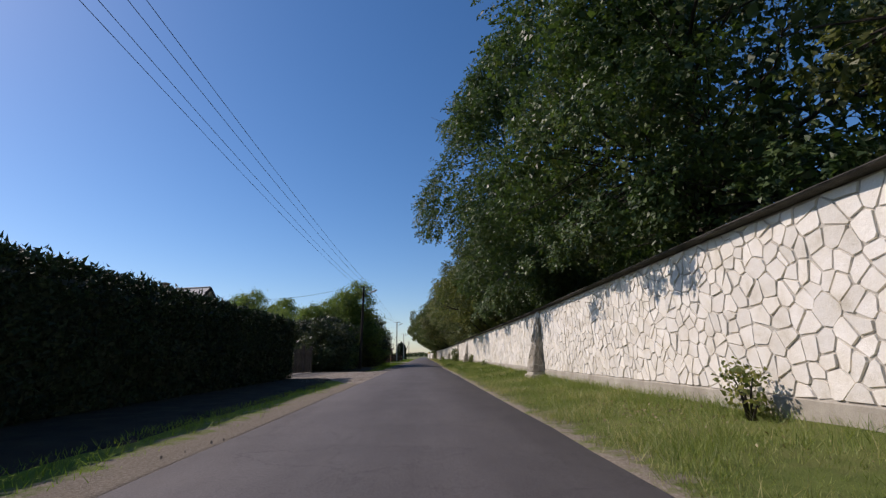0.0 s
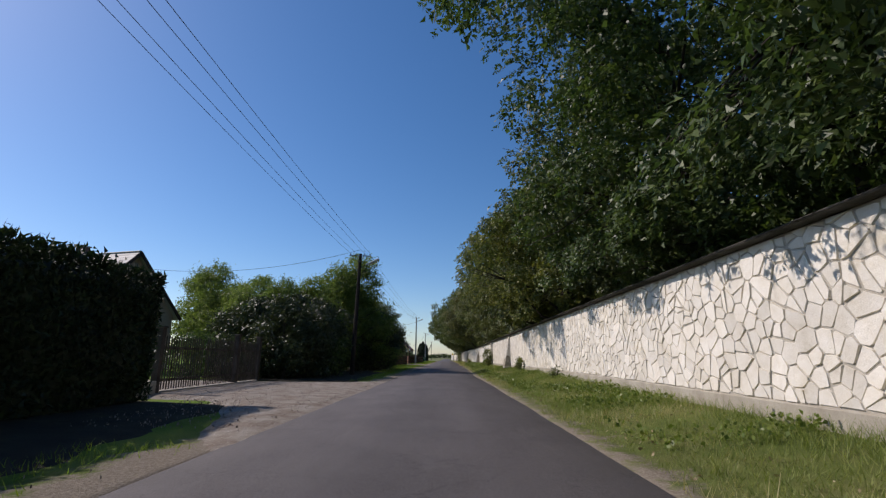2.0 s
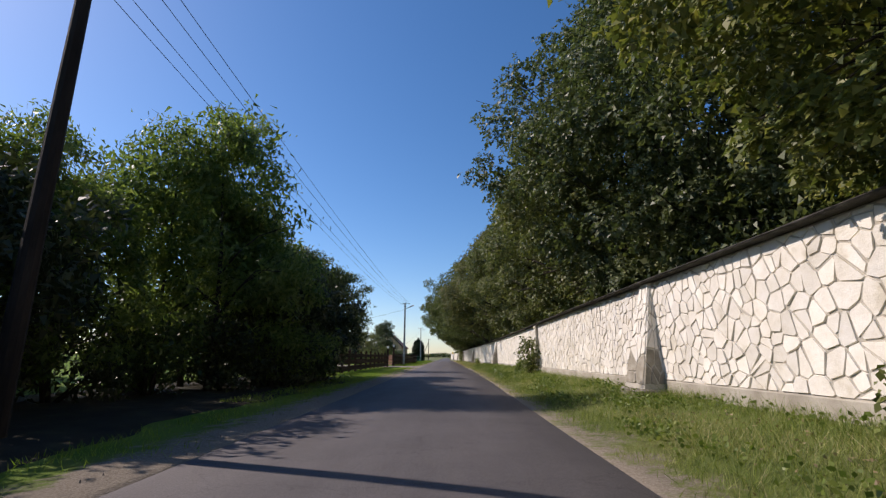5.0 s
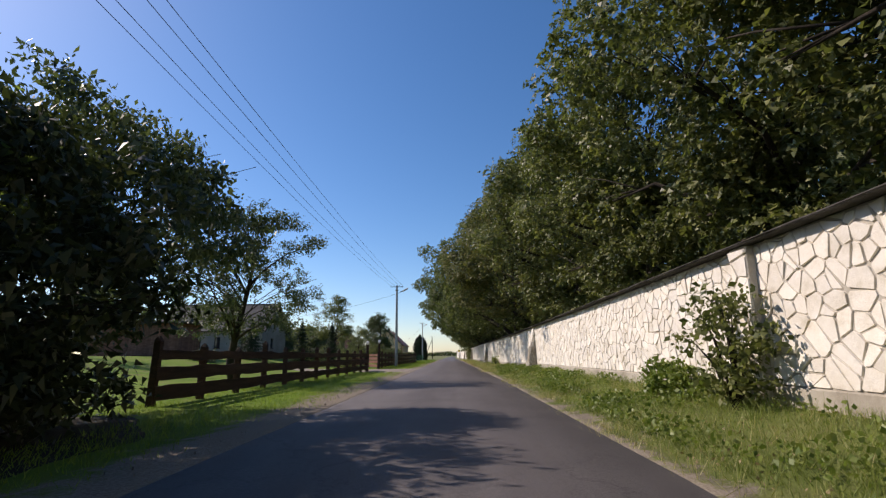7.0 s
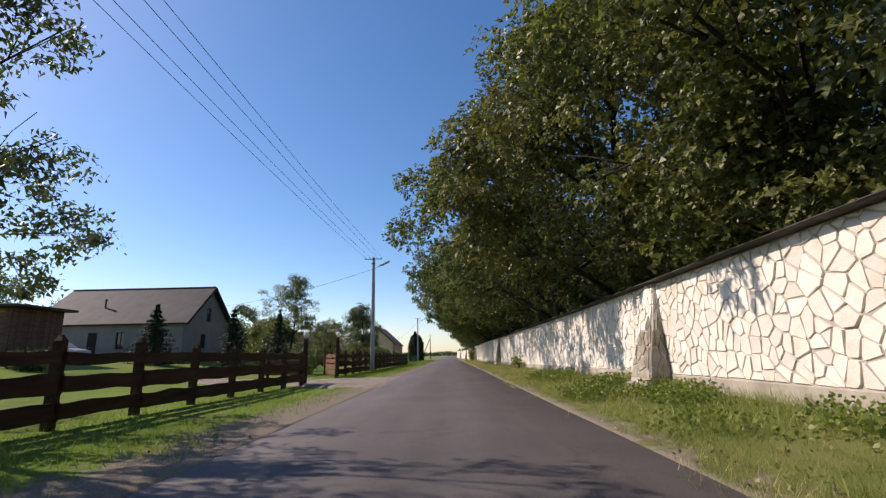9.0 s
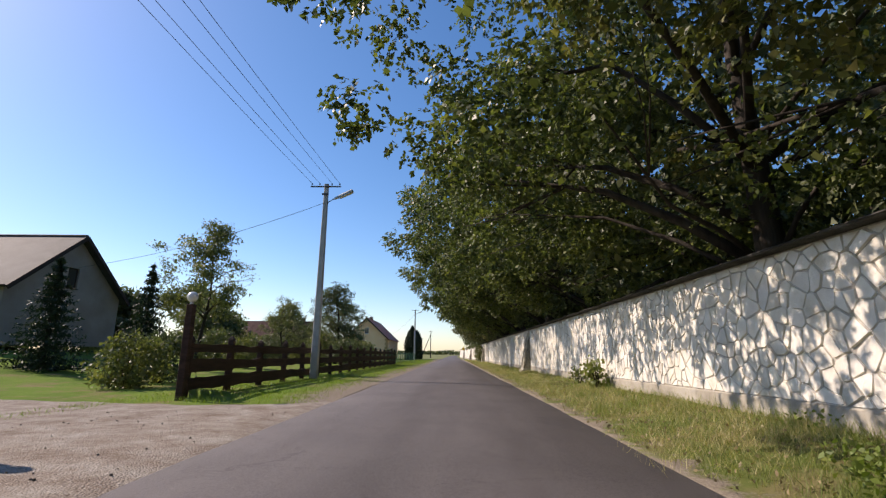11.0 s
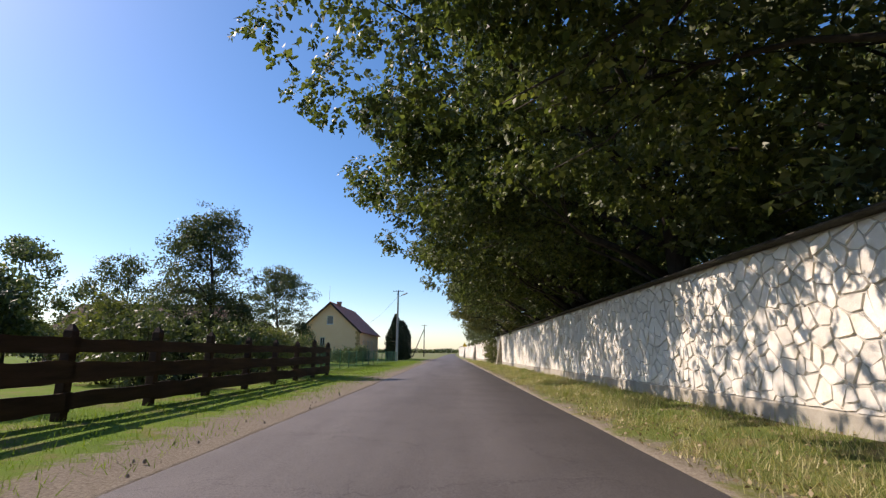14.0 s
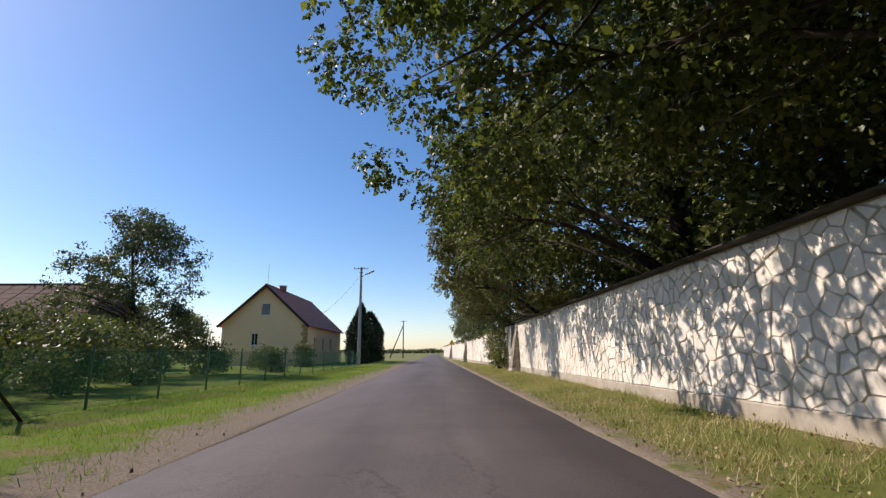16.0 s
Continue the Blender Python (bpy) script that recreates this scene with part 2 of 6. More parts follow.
def road_material():
    """Old asphalt: long wheel streaks, mended patches, open grain with pale chips, fine cracks."""
    m, n, l, p = nodes_of("asphalt")
    broad = noise_tex(n, l, 0.9, 7, 0.65, None, (1, 0.12, 1))
    rp = ramp(n, [(0.3, (0.080, 0.070, 0.069)), (0.5, (0.098, 0.087, 0.086)), (0.72, (0.118, 0.106, 0.104))])
    l.new(broad.outputs["Fac"], rp.inputs["Fac"])
    patches = noise_tex(n, l, 0.7, 4, 0.5)
    pr = ramp(n, [(0.40, (0.92, 0.92, 0.92)), (0.5, (1.0, 1.0, 1.0)), (0.62, (1.05, 1.045, 1.04))])
    l.new(patches.outputs["Fac"], pr.inputs["Fac"])
    col = mixed(n, l, 1.0, rp.outputs["Color"], pr.outputs["Color"], "MULTIPLY")
    grain = noise_tex(n, l, 55, 5, 0.9)
    gr = ramp(n, [(0.34, (0.22, 0.22, 0.22)), (0.5, (0.5, 0.5, 0.5)), (0.68, (0.82, 0.82, 0.82))])
    l.new(grain.outputs["Fac"], gr.inputs["Fac"])
    col = mixed(n, l, 0.85, col, gr.outputs["Color"], "OVERLAY")
    chips = n.new("ShaderNodeTexVoronoi")
    chips.inputs["Scale"].default_value = 22
    l.new(n.new("ShaderNodeNewGeometry").outputs["Position"], chips.inputs["Vector"])
    cr = ramp(n, [(0.0, (1, 1, 1)), (0.07, (0.6, 0.6, 0.6)), (0.11, (0, 0, 0))])
    l.new(chips.outputs["Distance"], cr.inputs["Fac"])
    sparse = ramp(n, [(0.55, (0, 0, 0)), (0.68, (1, 1, 1))])
    l.new(chips.outputs["Color"], sparse.inputs["Fac"])
    some = mixed(n, l, 1.0, cr.outputs["Color"], sparse.outputs["Color"], "MULTIPLY")
    col = mixed(n, l, some, col, (0.24, 0.22, 0.20))
    crack = n.new("ShaderNodeTexVoronoi")
    crack.feature = "DISTANCE_TO_EDGE"
    crack.inputs["Scale"].default_value = 0.55
    warp = noise_tex(n, l, 1.7, 5, 0.7)
    wv = n.new("ShaderNodeVectorMath")
    wv.operation = "MULTIPLY_ADD"
    l.new(warp.outputs["Color"], wv.inputs[0])
    wv.inputs[1].default_value = (1.2, 1.2, 0)
    l.new(n.new("ShaderNodeNewGeometry").outputs["Position"], wv.inputs[2])
    l.new(wv.outputs[0], crack.inputs["Vector"])
    kr = ramp(n, [(0.0, (0.55, 0.55, 0.55)), (0.008, (1, 1, 1))])
    l.new(crack.outputs["Distance"], kr.inputs["Fac"])
    col = mixed(n, l, 0.8, col, kr.outputs["Color"], "MULTIPLY")
    l.new(col, p.inputs["Base Color"])
    p.inputs["Roughness"].default_value, p.inputs["Specular IOR Level"].default_value = 0.82, 0.35
    b = n.new("ShaderNodeBump")
    b.inputs["Strength"].default_value, b.inputs["Distance"].default_value = 0.7, 0.008
    l.new(grain.outputs["Fac"], b.inputs["Height"])
    l.new(b.outputs["Normal"], p.inputs["Normal"])
    return m


def ground_material():
    """Soil under grass, bare sand along the road's edges and on the field side."""
    m, n, l, p = nodes_of("ground")
    geo = n.new("ShaderNodeNewGeometry")
    xyz = n.new("ShaderNodeSeparateXYZ")
    l.new(geo.outputs["Position"], xyz.inputs[0])
    edge = noise_tex(n, l, 1.3, 9, 0.78)
    wob = n.new("ShaderNodeMath")
    wob.operation = "MULTIPLY_ADD"
    l.new(edge.outputs["Fac"], wob.inputs[0])
    wob.inputs[1].default_value = 3.6
    off = n.new("ShaderNodeMath")
    off.operation = "ADD"
    l.new(xyz.outputs["X"], off.inputs[0])
    off.inputs[1].default_value = 0.72
    dist = n.new("ShaderNodeMath")
    dist.operation = "ABSOLUTE"
    l.new(off.outputs[0], dist.inputs[0])
    wider = n.new("ShaderNodeMapRange")
    wider.inputs["From Min"].default_value, wider.inputs["From Max"].default_value, wider.inputs["To Max"].default_value = 48, 82, 0.34
    l.new(xyz.outputs["Y"], wider.inputs["Value"])
    reach = n.new("ShaderNodeMath")
    reach.operation = "SUBTRACT"
    l.new(dist.outputs[0], reach.inputs[0])
    l.new(wider.outputs["Result"], reach.inputs[1])
    neg = n.new("ShaderNodeMath")
    neg.operation = "MULTIPLY"
    neg.inputs[1].default_value = -1.0
    l.new(reach.outputs[0], neg.inputs[0])
    l.new(neg.outputs[0], wob.inputs[2])
    mr = n.new("ShaderNodeMapRange")
    mr.inputs["From Min"].default_value, mr.inputs["From Max"].default_value = -1.41, -1.05
    l.new(wob.outputs[0], mr.inputs["Value"])
    big = noise_tex(n, l, 0.35, 6)
    turf = ramp(n, [(0.3, (0.085, 0.112, 0.030)), (0.5, (0.125, 0.150, 0.042)), (0.75, (0.175, 0.172, 0.065))])
    l.new(big.outputs["Fac"], turf.inputs["Fac"])
    fine = noise_tex(n, l, 35, 5, 0.75)
    worn = noise_tex(n, l, 0.9, 6, 0.7)
    wr = ramp(n, [(0.50, (0, 0, 0)), (0.62, (0.8, 0.8, 0.8))])
    l.new(worn.outputs["Fac"], wr.inputs["Fac"])
    far = n.new("ShaderNodeMapRange")
    far.inputs["From Min"].default_value, far.inputs["From Max"].default_value, far.inputs["To Min"].default_value = 70, 105, 0.25
    l.new(xyz.outputs["Y"], far.inputs["Value"])
    worn_here = mixed(n, l, 1.0, wr.outputs["Color"], far.outputs["Result"], "MULTIPLY")
    lush = n.new("ShaderNodeMapRange")
    lush.inputs["From Min"].default_value, lush.inputs["From Max"].default_value = -3.2, -4.6
    l.new(xyz.outputs["X"], lush.inputs["Value"])
    lawn = mixed(n, l, lush.outputs["Result"], turf.outputs["Color"], mixed(n, l, 1.0, turf.outputs["Color"], (1.0, 1.32, 0.7), "MULTIPLY"))
    dry = mixed(n, l, worn_here, lawn, (0.21, 0.165, 0.085))
    grassy = mixed(n, l, 0.5, dry, fine.outputs["Fac"], "OVERLAY")
    sandy = ramp(n, [(0.3, (0.125, 0.10, 0.074)), (0.5, (0.225, 0.19, 0.148)), (0.75, (0.36, 0.315, 0.255))])
    l.new(fine.outputs["Fac"], sandy.inputs["Fac"])
    l.new(mixed(n, l, mr.outputs["Result"], grassy, sandy.outputs["Color"]), p.inputs["Base Color"])
    p.inputs["Roughness"].default_value, p.inputs["Specular IOR Level"].default_value = 0.95, 0.06
    b = n.new("ShaderNodeBump")
    b.inputs["Strength"].default_value, b.inputs["Distance"].default_value = 0.7, 0.03
    l.new(fine.outputs["Fac"], b.inputs["Height"])
    l.new(b.outputs["Normal"], p.inputs["Normal"])
    return m


M_ROAD = road_material()
M_GROUND = ground_material()

def gravel_material():
    """Sandy gravel: small stones of mixed tints in trodden sand."""
    m, n, l, p = nodes_of("sandy gravel")
    pos = n.new("ShaderNodeNewGeometry").outputs["Position"]
    stones = n.new("ShaderNodeTexVoronoi")
    stones.inputs["Scale"].default_value, stones.inputs["Randomness"].default_value = 42, 1.0
    l.new(pos, stones.inputs["Vector"])
    grey = n.new("ShaderNodeSeparateColor")
    l.new(stones.outputs["Color"], grey.inputs[0])
    tint = ramp(n, [(0.0, (0.11, 0.092, 0.075)), (0.35, (0.22, 0.19, 0.16)), (0.7, (0.36, 0.32, 0.275)), (1.0, (0.58, 0.54, 0.48))])
    l.new(grey.outputs[0], tint.inputs["Fac"])
    sand = noise_tex(n, l, 1.7, 7, 0.7)
    sr = ramp(n, [(0.30, (0.17, 0.125, 0.095)), (0.45, (0.25, 0.205, 0.165)), (0.6, (0.33, 0.295, 0.25)), (0.75, (0.42, 0.385, 0.335))])
    l.new(sand.outputs["Fac"], sr.inputs["Fac"])
    fine = noise_tex(n, l, 60, 4, 0.8)
    base = mixed(n, l, 0.6, sr.outputs["Color"], fine.outputs["Fac"], "OVERLAY")
    near = ramp(n, [(0.25, (1, 1, 1)), (0.42, (0, 0, 0))])
    l.new(stones.outputs["Distance"], near.inputs["Fac"])
    pick = ramp(n, [(0.35, (0, 0, 0)), (0.55, (1, 1, 1))])
    l.new(grey.outputs[1], pick.inputs["Fac"])
    l.new(mixed(n, l, mixed(n, l, 1.0, near.outputs["Color"], pick.outputs["Color"], "MULTIPLY"), base, tint.outputs["Color"]), p.inputs["Base Color"])
    p.inputs["Roughness"].default_value, p.inputs["Specular IOR Level"].default_value = 0.95, 0.1
    b = n.new("ShaderNodeBump")
    b.invert = True
    b.inputs["Strength"].default_value, b.inputs["Distance"].default_value = 0.8, 0.02
    l.new(stones.outputs["Distance"], b.inputs["Height"])
    l.new(b.outputs["Normal"], p.inputs["Normal"])
    return m


M_GRAVEL = gravel_material()
M_PEBBLE = surface("mixed pebbles", [(0.3, (0.09, 0.075, 0.065)), (0.5, (0.22, 0.19, 0.16)), (0.75, (0.42, 0.38, 0.34))], 7, 45, 0.9, 0.5, vary=0.45)
M_FIELD = surface("far field", [(0.3, (0.11, 0.145, 0.045)), (0.5, (0.17, 0.18, 0.07)), (0.75, (0.25, 0.22, 0.10))], 0.05, 3, 0.95, 0.3)


def net_material():
    """Green shade net: threads, with the light let through between them."""
    m, n, l, p = nodes_of("green shade net")
    p.inputs["Base Color"].default_value = (0.07, 0.24, 0.16, 1)
    p.inputs["Roughness"].default_value = 0.8
    tr = n.new("ShaderNodeBsdfTransparent")
    weave = noise_tex(n, l, 18, 3)
    mr = n.new("ShaderNodeMapRange")
    mr.inputs["To Min"].default_value, mr.inputs["To Max"].default_value = 0.08, 0.36
    l.new(weave.outputs["Fac"], mr.inputs["Value"])
    mx = n.new("ShaderNodeMixShader")
    l.new(mr.outputs["Result"], mx.inputs[0])
    l.new(tr.outputs[0], mx.inputs[1])
    l.new(p.outputs[0], mx.inputs[2])
    l.new(mx.outputs[0], n["Material Output"].inputs["Surface"])
    return m


M_NET = net_material()

# soil kept nearly black, so deep shade is part of its colour
M_SHADE_SOIL = surface("leaf mould darkened for shade", [(0.3, (0.022, 0.018, 0.013)), (0.55, (0.04, 0.034, 0.022)), (0.8, (0.075, 0.07, 0.035))], 1.4, 30, 0.95, 0.9, fine_mix=0.5)


# ---- building helpers ----
def thing(name, label, category, m=None, group="", kind=""):
    ob = tagged(new(name), label, category, group, kind)
    ob.matrix_world = m or Matrix()
    return ob


def mesh_of(name, verts, faces, material, smooth=False):
    me = bpy.data.meshes.new(name)
    me.from_pydata(verts, [], faces)
    me.materials.append(material)
    if smooth:
        me.shade_smooth()
    return me


def part(name, bm, material, parent=None, label="", smooth=False):
    me = bpy.data.meshes.new(name)
    bm.to_mesh(me)
    bm.free()
    me.materials.append(material)
    if smooth:
        me.shade_smooth()
    ob = new(name, me)
    if parent:
        ob.parent = parent
    if label:
        ob["label"] = label
    return ob


def put(name, me, parent=None, m=None, label=""):
    ob = new(name, me)
    if parent:
        ob.parent = parent
    if m is not None:
        ob.matrix_basis = m
    if label:
        ob["label"] = label
    return ob


def box(bm, x0, x1, y0, y1, z0, z1, bevel=0.0):
    r = bmesh.ops.create_cube(bm, size=1, matrix=Matrix.Translation(((x0 + x1) / 2, (y0 + y1) / 2, (z0 + z1) / 2)) @ Matrix.Diagonal((x1 - x0, y1 - y0, z1 - z0, 1)))
    if bevel:
        edges = list({e for v in r["verts"] for e in v.link_edges})
        bmesh.ops.bevel(bm, geom=edges, offset=bevel, segments=1, affect="EDGES")
    return bm


def boxed(*a, bevel=0.0):
    return box(bmesh.new(), *a, bevel=bevel)


def tube(points, radii, sides=8, cap=True):
    """Vertices and faces of a tapered tube along points."""
    verts, faces = [], []
    pts = [Vector(p) for p in points]
    side = None
    for i, p in enumerate(pts):
        d = (pts[min(i + 1, len(pts) - 1)] - pts[max(i - 1, 0)]).normalized()
        if side is None:
            side = d.orthogonal().normalized()
        side = (side - d * side.dot(d)).normalized()
        up = d.cross(side)
        for k in range(sides):
            a = 2 * math.pi * k / sides
            verts.append(p + (side * math.cos(a) + up * math.sin(a)) * radii[i])
    for i in range(len(pts) - 1):
        for k in range(sides):
            a, b = i * sides + k, i * sides + (k + 1) % sides
            faces.append((a, b, b + sides, a + sides))
    if cap:
        faces.append(tuple(reversed(range(sides))))
        faces.append(tuple(range((len(pts) - 1) * sides, len(pts) * sides)))
    return verts, faces


def join_geo(pieces):
    verts, faces = [], []
    for v, f in pieces:
        o = len(verts)
        verts += [tuple(p) for p in v]
        faces += [tuple(i + o for i in q) for q in f]
    return verts, faces


def tube_bm(points, radii, sides=8):
    bm = bmesh.new()
    v, f = tube(points, radii, sides)
    vs = [bm.verts.new(p) for p in v]
    for q in f:
        bm.faces.new([vs[i] for i in q])
    return bm


def polygons_mesh(name, corners, material):
    """A mesh of loose polygons: corners is (count, sides, 3)."""
    k, n = corners.shape[:2]
    me = bpy.data.meshes.new(name)
    me.vertices.add(n * k)
    me.vertices.foreach_set("co", corners.astype(np.float32).ravel())
    me.loops.add(n * k)
    me.loops.foreach_set("vertex_index", np.arange(n * k, dtype=np.int32))
    me.polygons.add(k)
    me.polygons.foreach_set("loop_start", np.arange(0, n * k, n, dtype=np.int32))
    me.update(calc_edges=True)
    me.materials.append(material)
    return me


def leaf_mesh(name, centres, size, material, rng, droop=0.35, slim=0.5, spread=0.4, folded=False, facing=None):
    """One leaf at each centre, turned at random: a pointed triangle, or a folded four-cornered one."""
    k = len(centres)
    d = rng.normal(size=(k, 3))
    d[:, 2] -= droop * 2
    d /= np.linalg.norm(d, axis=1, keepdims=True)
    s = np.cross(d, rng.normal(size=(k, 3)) * (1.0 if facing is None else 0.55) + (0 if facing is None else facing))
    s /= np.linalg.norm(s, axis=1, keepdims=True)
    nrm = np.cross(d, s)
    ln = (size * (1 + spread * (rng.random(k) * 2 - 1)))[:, None]
    w = ln * slim * 0.5
    if folded:
        v = np.stack([centres, centres + d * ln * 0.45 + s * w + nrm * w * 0.35, centres + d * ln, centres + d * ln * 0.45 - s * w + nrm * w * 0.35], 1)
    else:
        v = np.stack([centres - s * w, centres + s * w + d * ln * 0.15, centres + d * ln], 1)
    return polygons_mesh(name, v, material)


def blade_mesh(name, feet, height, width, material, rng, lean=0.5):
    """One leaning pointed blade of grass at each foot."""
    k = len(feet)
    az = rng.random(k) * 2 * math.pi
    side = np.stack([np.cos(az), np.sin(az), 0 * az], 1)
    tip = rng.normal(size=(k, 3)) * lean
    tip[:, 2] = 1
    h = (height * (0.5 + rng.random(k)))[:, None]
    w = (width * (0.6 + 0.8 * rng.random(k)))[:, None]
    return polygons_mesh(name, np.stack([feet - side * w, feet + side * w, feet + tip * h], 1), material)


def crown_points(rng, clumps, n, surface_bias=0.42, outward=False, spray=0.0, per=20):
    """Leaf places in clumps: (x, y, z, radius, flat) each; leaves crowd towards a clump's outside, gathered on twigs."""
    cl = np.array(clumps)
    wgt = cl[:, 3] ** 2
    m = n // per + 1 if spray else n
    pick = rng.choice(len(cl), size=m, p=wgt / wgt.sum())
    d = rng.normal(size=(m, 3))
    d /= np.linalg.norm(d, axis=1, keepdims=True)
    r = rng.random(m) ** surface_bias * (1 + 0.16 * rng.normal(size=m))
    c = cl[pick]
    at = c[:, :3] + d * (r * c[:, 3])[:, None] * np.stack([np.ones(m), np.ones(m), c[:, 4]], 1)
    if spray:
        order = rng.permutation(m)
        at, d = at[order], d[order]
        who = np.repeat(np.arange(m), per)[:n]
        at = at[who] + rng.normal(size=(n, 3)) * spray * np.array((1.0, 1.0, 0.6))
        d = d[who]
    return (at, d + np.array((0, 0, 0.45))) if outward else at


def make_tree(name, label, seed, height, spread, crown_base, trunk_r, leaves, size, leaf_mat, bark, clump_n=60, clump_r=1.2, lean=(0, 0), slim=0.5, droop=0.35, top=0.75, category="tree", limbs=9, bend=0.6, group="", flat=0.75, twigs=0, folded=False, per=34):
    """A tree: tapered trunk with limbs, and a crown of leaf clumps in an uneven, broken outline."""
    leaves, size = int(leaves * 0.76), size * 1.09
    rng = np.random.default_rng(seed)
    root = thing(name, label, category, group=group)
    ch = height - crown_base
    clumps = []
    lobes = [(rng.random() * 2 * math.pi, 0.8 + 0.4 * rng.random()) for _ in range(7)]
    for _ in range(clump_n):
        t = rng.random() ** 0.9
        prof = math.sin(math.pi * min(1.0, 0.10 + 0.86 * t ** top)) ** 0.55
        a = rng.random() * 2 * math.pi
        lobe = 1 + 0.16 * math.sin(2 * a + lobes[0][0] + 5 * t) + 0.12 * math.sin(3 * a + lobes[1][0] - 4 * t)
        cr = clump_r * (0.55 + 0.8 * rng.random())
        r = max(0.0, spread * prof * lobe - cr * 0.6) * rng.random() ** (0.33 if rng.random() < 0.75 else 0.9)
        clumps.append((r * math.cos(a) + lean[0] * t, r * math.sin(a) + lean[1] * t, crown_base + cr * 0.4 + (ch - cr) * t, cr, flat))
    pts = [(0, 0, -0.15)]
    for i in range(1, 8):
        t = i / 7
        pts.append((lean[0] * t * 0.7 + bend * 0.3 * math.sin(3 * t + seed), lean[1] * t * 0.7 + bend * 0.3 * math.cos(2.4 * t + seed) - bend * 0.3 * math.cos(seed), height * 0.82 * t))
    pieces = [tube(pts, [trunk_r * (1.25 if i == 0 else 1.0) * (1 - 0.12 * i) for i in range(8)], 9)]
    order = sorted(range(len(clumps)), key=lambda i: rng.random() - 0.9 * math.hypot(clumps[i][0], clumps[i][1]) / spread)[: limbs + twigs]
    for j, i in enumerate(order):
        c = Vector(clumps[i][:3])
        t = min(0.92, max(0.12, min(0.5, crown_base * 0.9 / (height * 0.82)), (c.z - 0.45 * math.hypot(c.x, c.y)) / (height * 0.82)))
        k = int(t * 7)
        a = Vector(pts[k]).lerp(Vector(pts[k + 1]), t * 7 - k)
        mid = a.lerp(c, 0.5) + Vector((rng.normal() * 0.35, rng.normal() * 0.35, 0.45 + 0.3 * rng.normal())) * (height / 12)
        r0 = trunk_r * (0.42 if j < limbs else 0.2) * (1 - 0.7 * t)
        q = a.lerp(mid, 0.5) + Vector((0, 0, 0.12))
        pieces.append(tube([a, q, mid, mid.lerp(c, 0.55), c], [r0, r0 * 0.8, r0 * 0.55, r0 * 0.32, 0.012], 6))
        for _ in range(2):
            e = c + Vector(rng.normal(size=3)) * clumps[i][3] * 0.7
            pieces.append(tube([mid.lerp(c, 0.3), mid.lerp(e, 0.7), e], [r0 * 0.3, r0 * 0.18, 0.008], 5))
    v, f = join_geo(pieces)
    put("trunk", mesh_of("trunk", v, f, bark, True), root)
    at, out = crown_points(rng, clumps, leaves, outward=True, spray=size * 1.25, per=per)
    put("crown", leaf_mesh("crown", at, np.full(len(at), size), leaf_mat, rng, droop, slim, 0.4, folded, out), root)
    return root


# ---- ground, road, wall ----
ROAD_L, ROAD_R = -2.85, 2.05
WALL_X = 4.9


def bank(y):
    """Height of the ground at the foot of the wall."""
    return float(np.interp(y, [-20, 20, 38, 60, 90, 105, 130, 150, 175, 220], [0.27, 0.29, 0.42, 0.40, 0.38, 0.25, 0.18, 0.10, 0.06, 0.0]))


def road_r(y):
    """The asphalt's edge on the wall's side, which wanders a little."""
    return float(np.interp(y, [-20, 38, 47, 62, 78, 112, 146, 200], [2.03, 2.02, 1.88, 2.15, 2.40, 2.36, 2.28, 2.10]))


def smooth(t):
    t = min(1.0, max(0.0, t))
    return t * t * (3 - 2 * t)


def rise(x, y):
    """The garden of the long grey house lies on a gentle rise."""
    return 1.38 * smooth((-10.5 - x) / 17) * smooth((150 + x) / 80) * smooth((y - 74) / 20) * smooth((140 - y) / 22)


def ground_z(x, y):
    if x > road_r(y):
        t = min(1.0, max(0.0, (x - road_r(y) - 0.25) / (WALL_X - road_r(y) - 0.25)))
        return -0.015 + (bank(y) + 0.015) * t ** 1.3
    if x < ROAD_L:
        return -0.015 + 0.03 * min(1.0, (ROAD_L - x) / 3) + rise(x, y)
    return -0.05


def build_ground():
    xs = [-2500, -600, -150, -110, -85, -60, -45, -36, -30, -27, -24, -21, -18, -15, -13, -11, -9, -7.5, -6.5, -5.5, -4.8, -4.2, -3.7, -3.3, -3.0, -2.86, -2.84, -1, 1, 2.04, 2.06, 2.3, 2.6, 3.0, 3.5, 4.0, 4.5, 4.9, 6, 10, 18, 40, 120, 600, 2500]
    ys = [-200, -60] + [-20 + 1.5 * i for i in range(148)] + [215, 240, 280, 340, 420, 560, 800, 1300, 3000]
    verts, faces = [], []
    for y in ys:
        for x in xs:
            if 2 < x < WALL_X:
                x += (road_r(y) - ROAD_R) * (WALL_X - x) / (WALL_X - 2)
            z = ground_z(x, y)
            if x < -2.9 or x > road_r(y) + 0.12:
                z += 0.035 * noise.noise((x * 0.9, y * 0.9, 0)) * (1 if abs(x) < 20 else 0)
            if -2.9 > x > -14 and (22 < y < 40.5 or 94 < y < 105 or (x < -4 and y < 70)):
                z -= 0.06
            verts.append((x, y, z))
    w = len(xs)
    for j in range(len(ys) - 1):
        for i in range(w - 1):
            faces.append((j * w + i, j * w + i + 1, (j + 1) * w + i + 1, (j + 1) * w + i))
    me = mesh_of("ground", verts, faces, M_GROUND, True)
    me.materials.append(M_FIELD)
    far = [1 if ys[k // (w - 1)] >= 213 else 0 for k in range(len(faces))]
    me.polygons.foreach_set("material_index", far)
    tagged(put("ground", me), "flat grassy ground with sandy road edges", "ground", kind="structure")


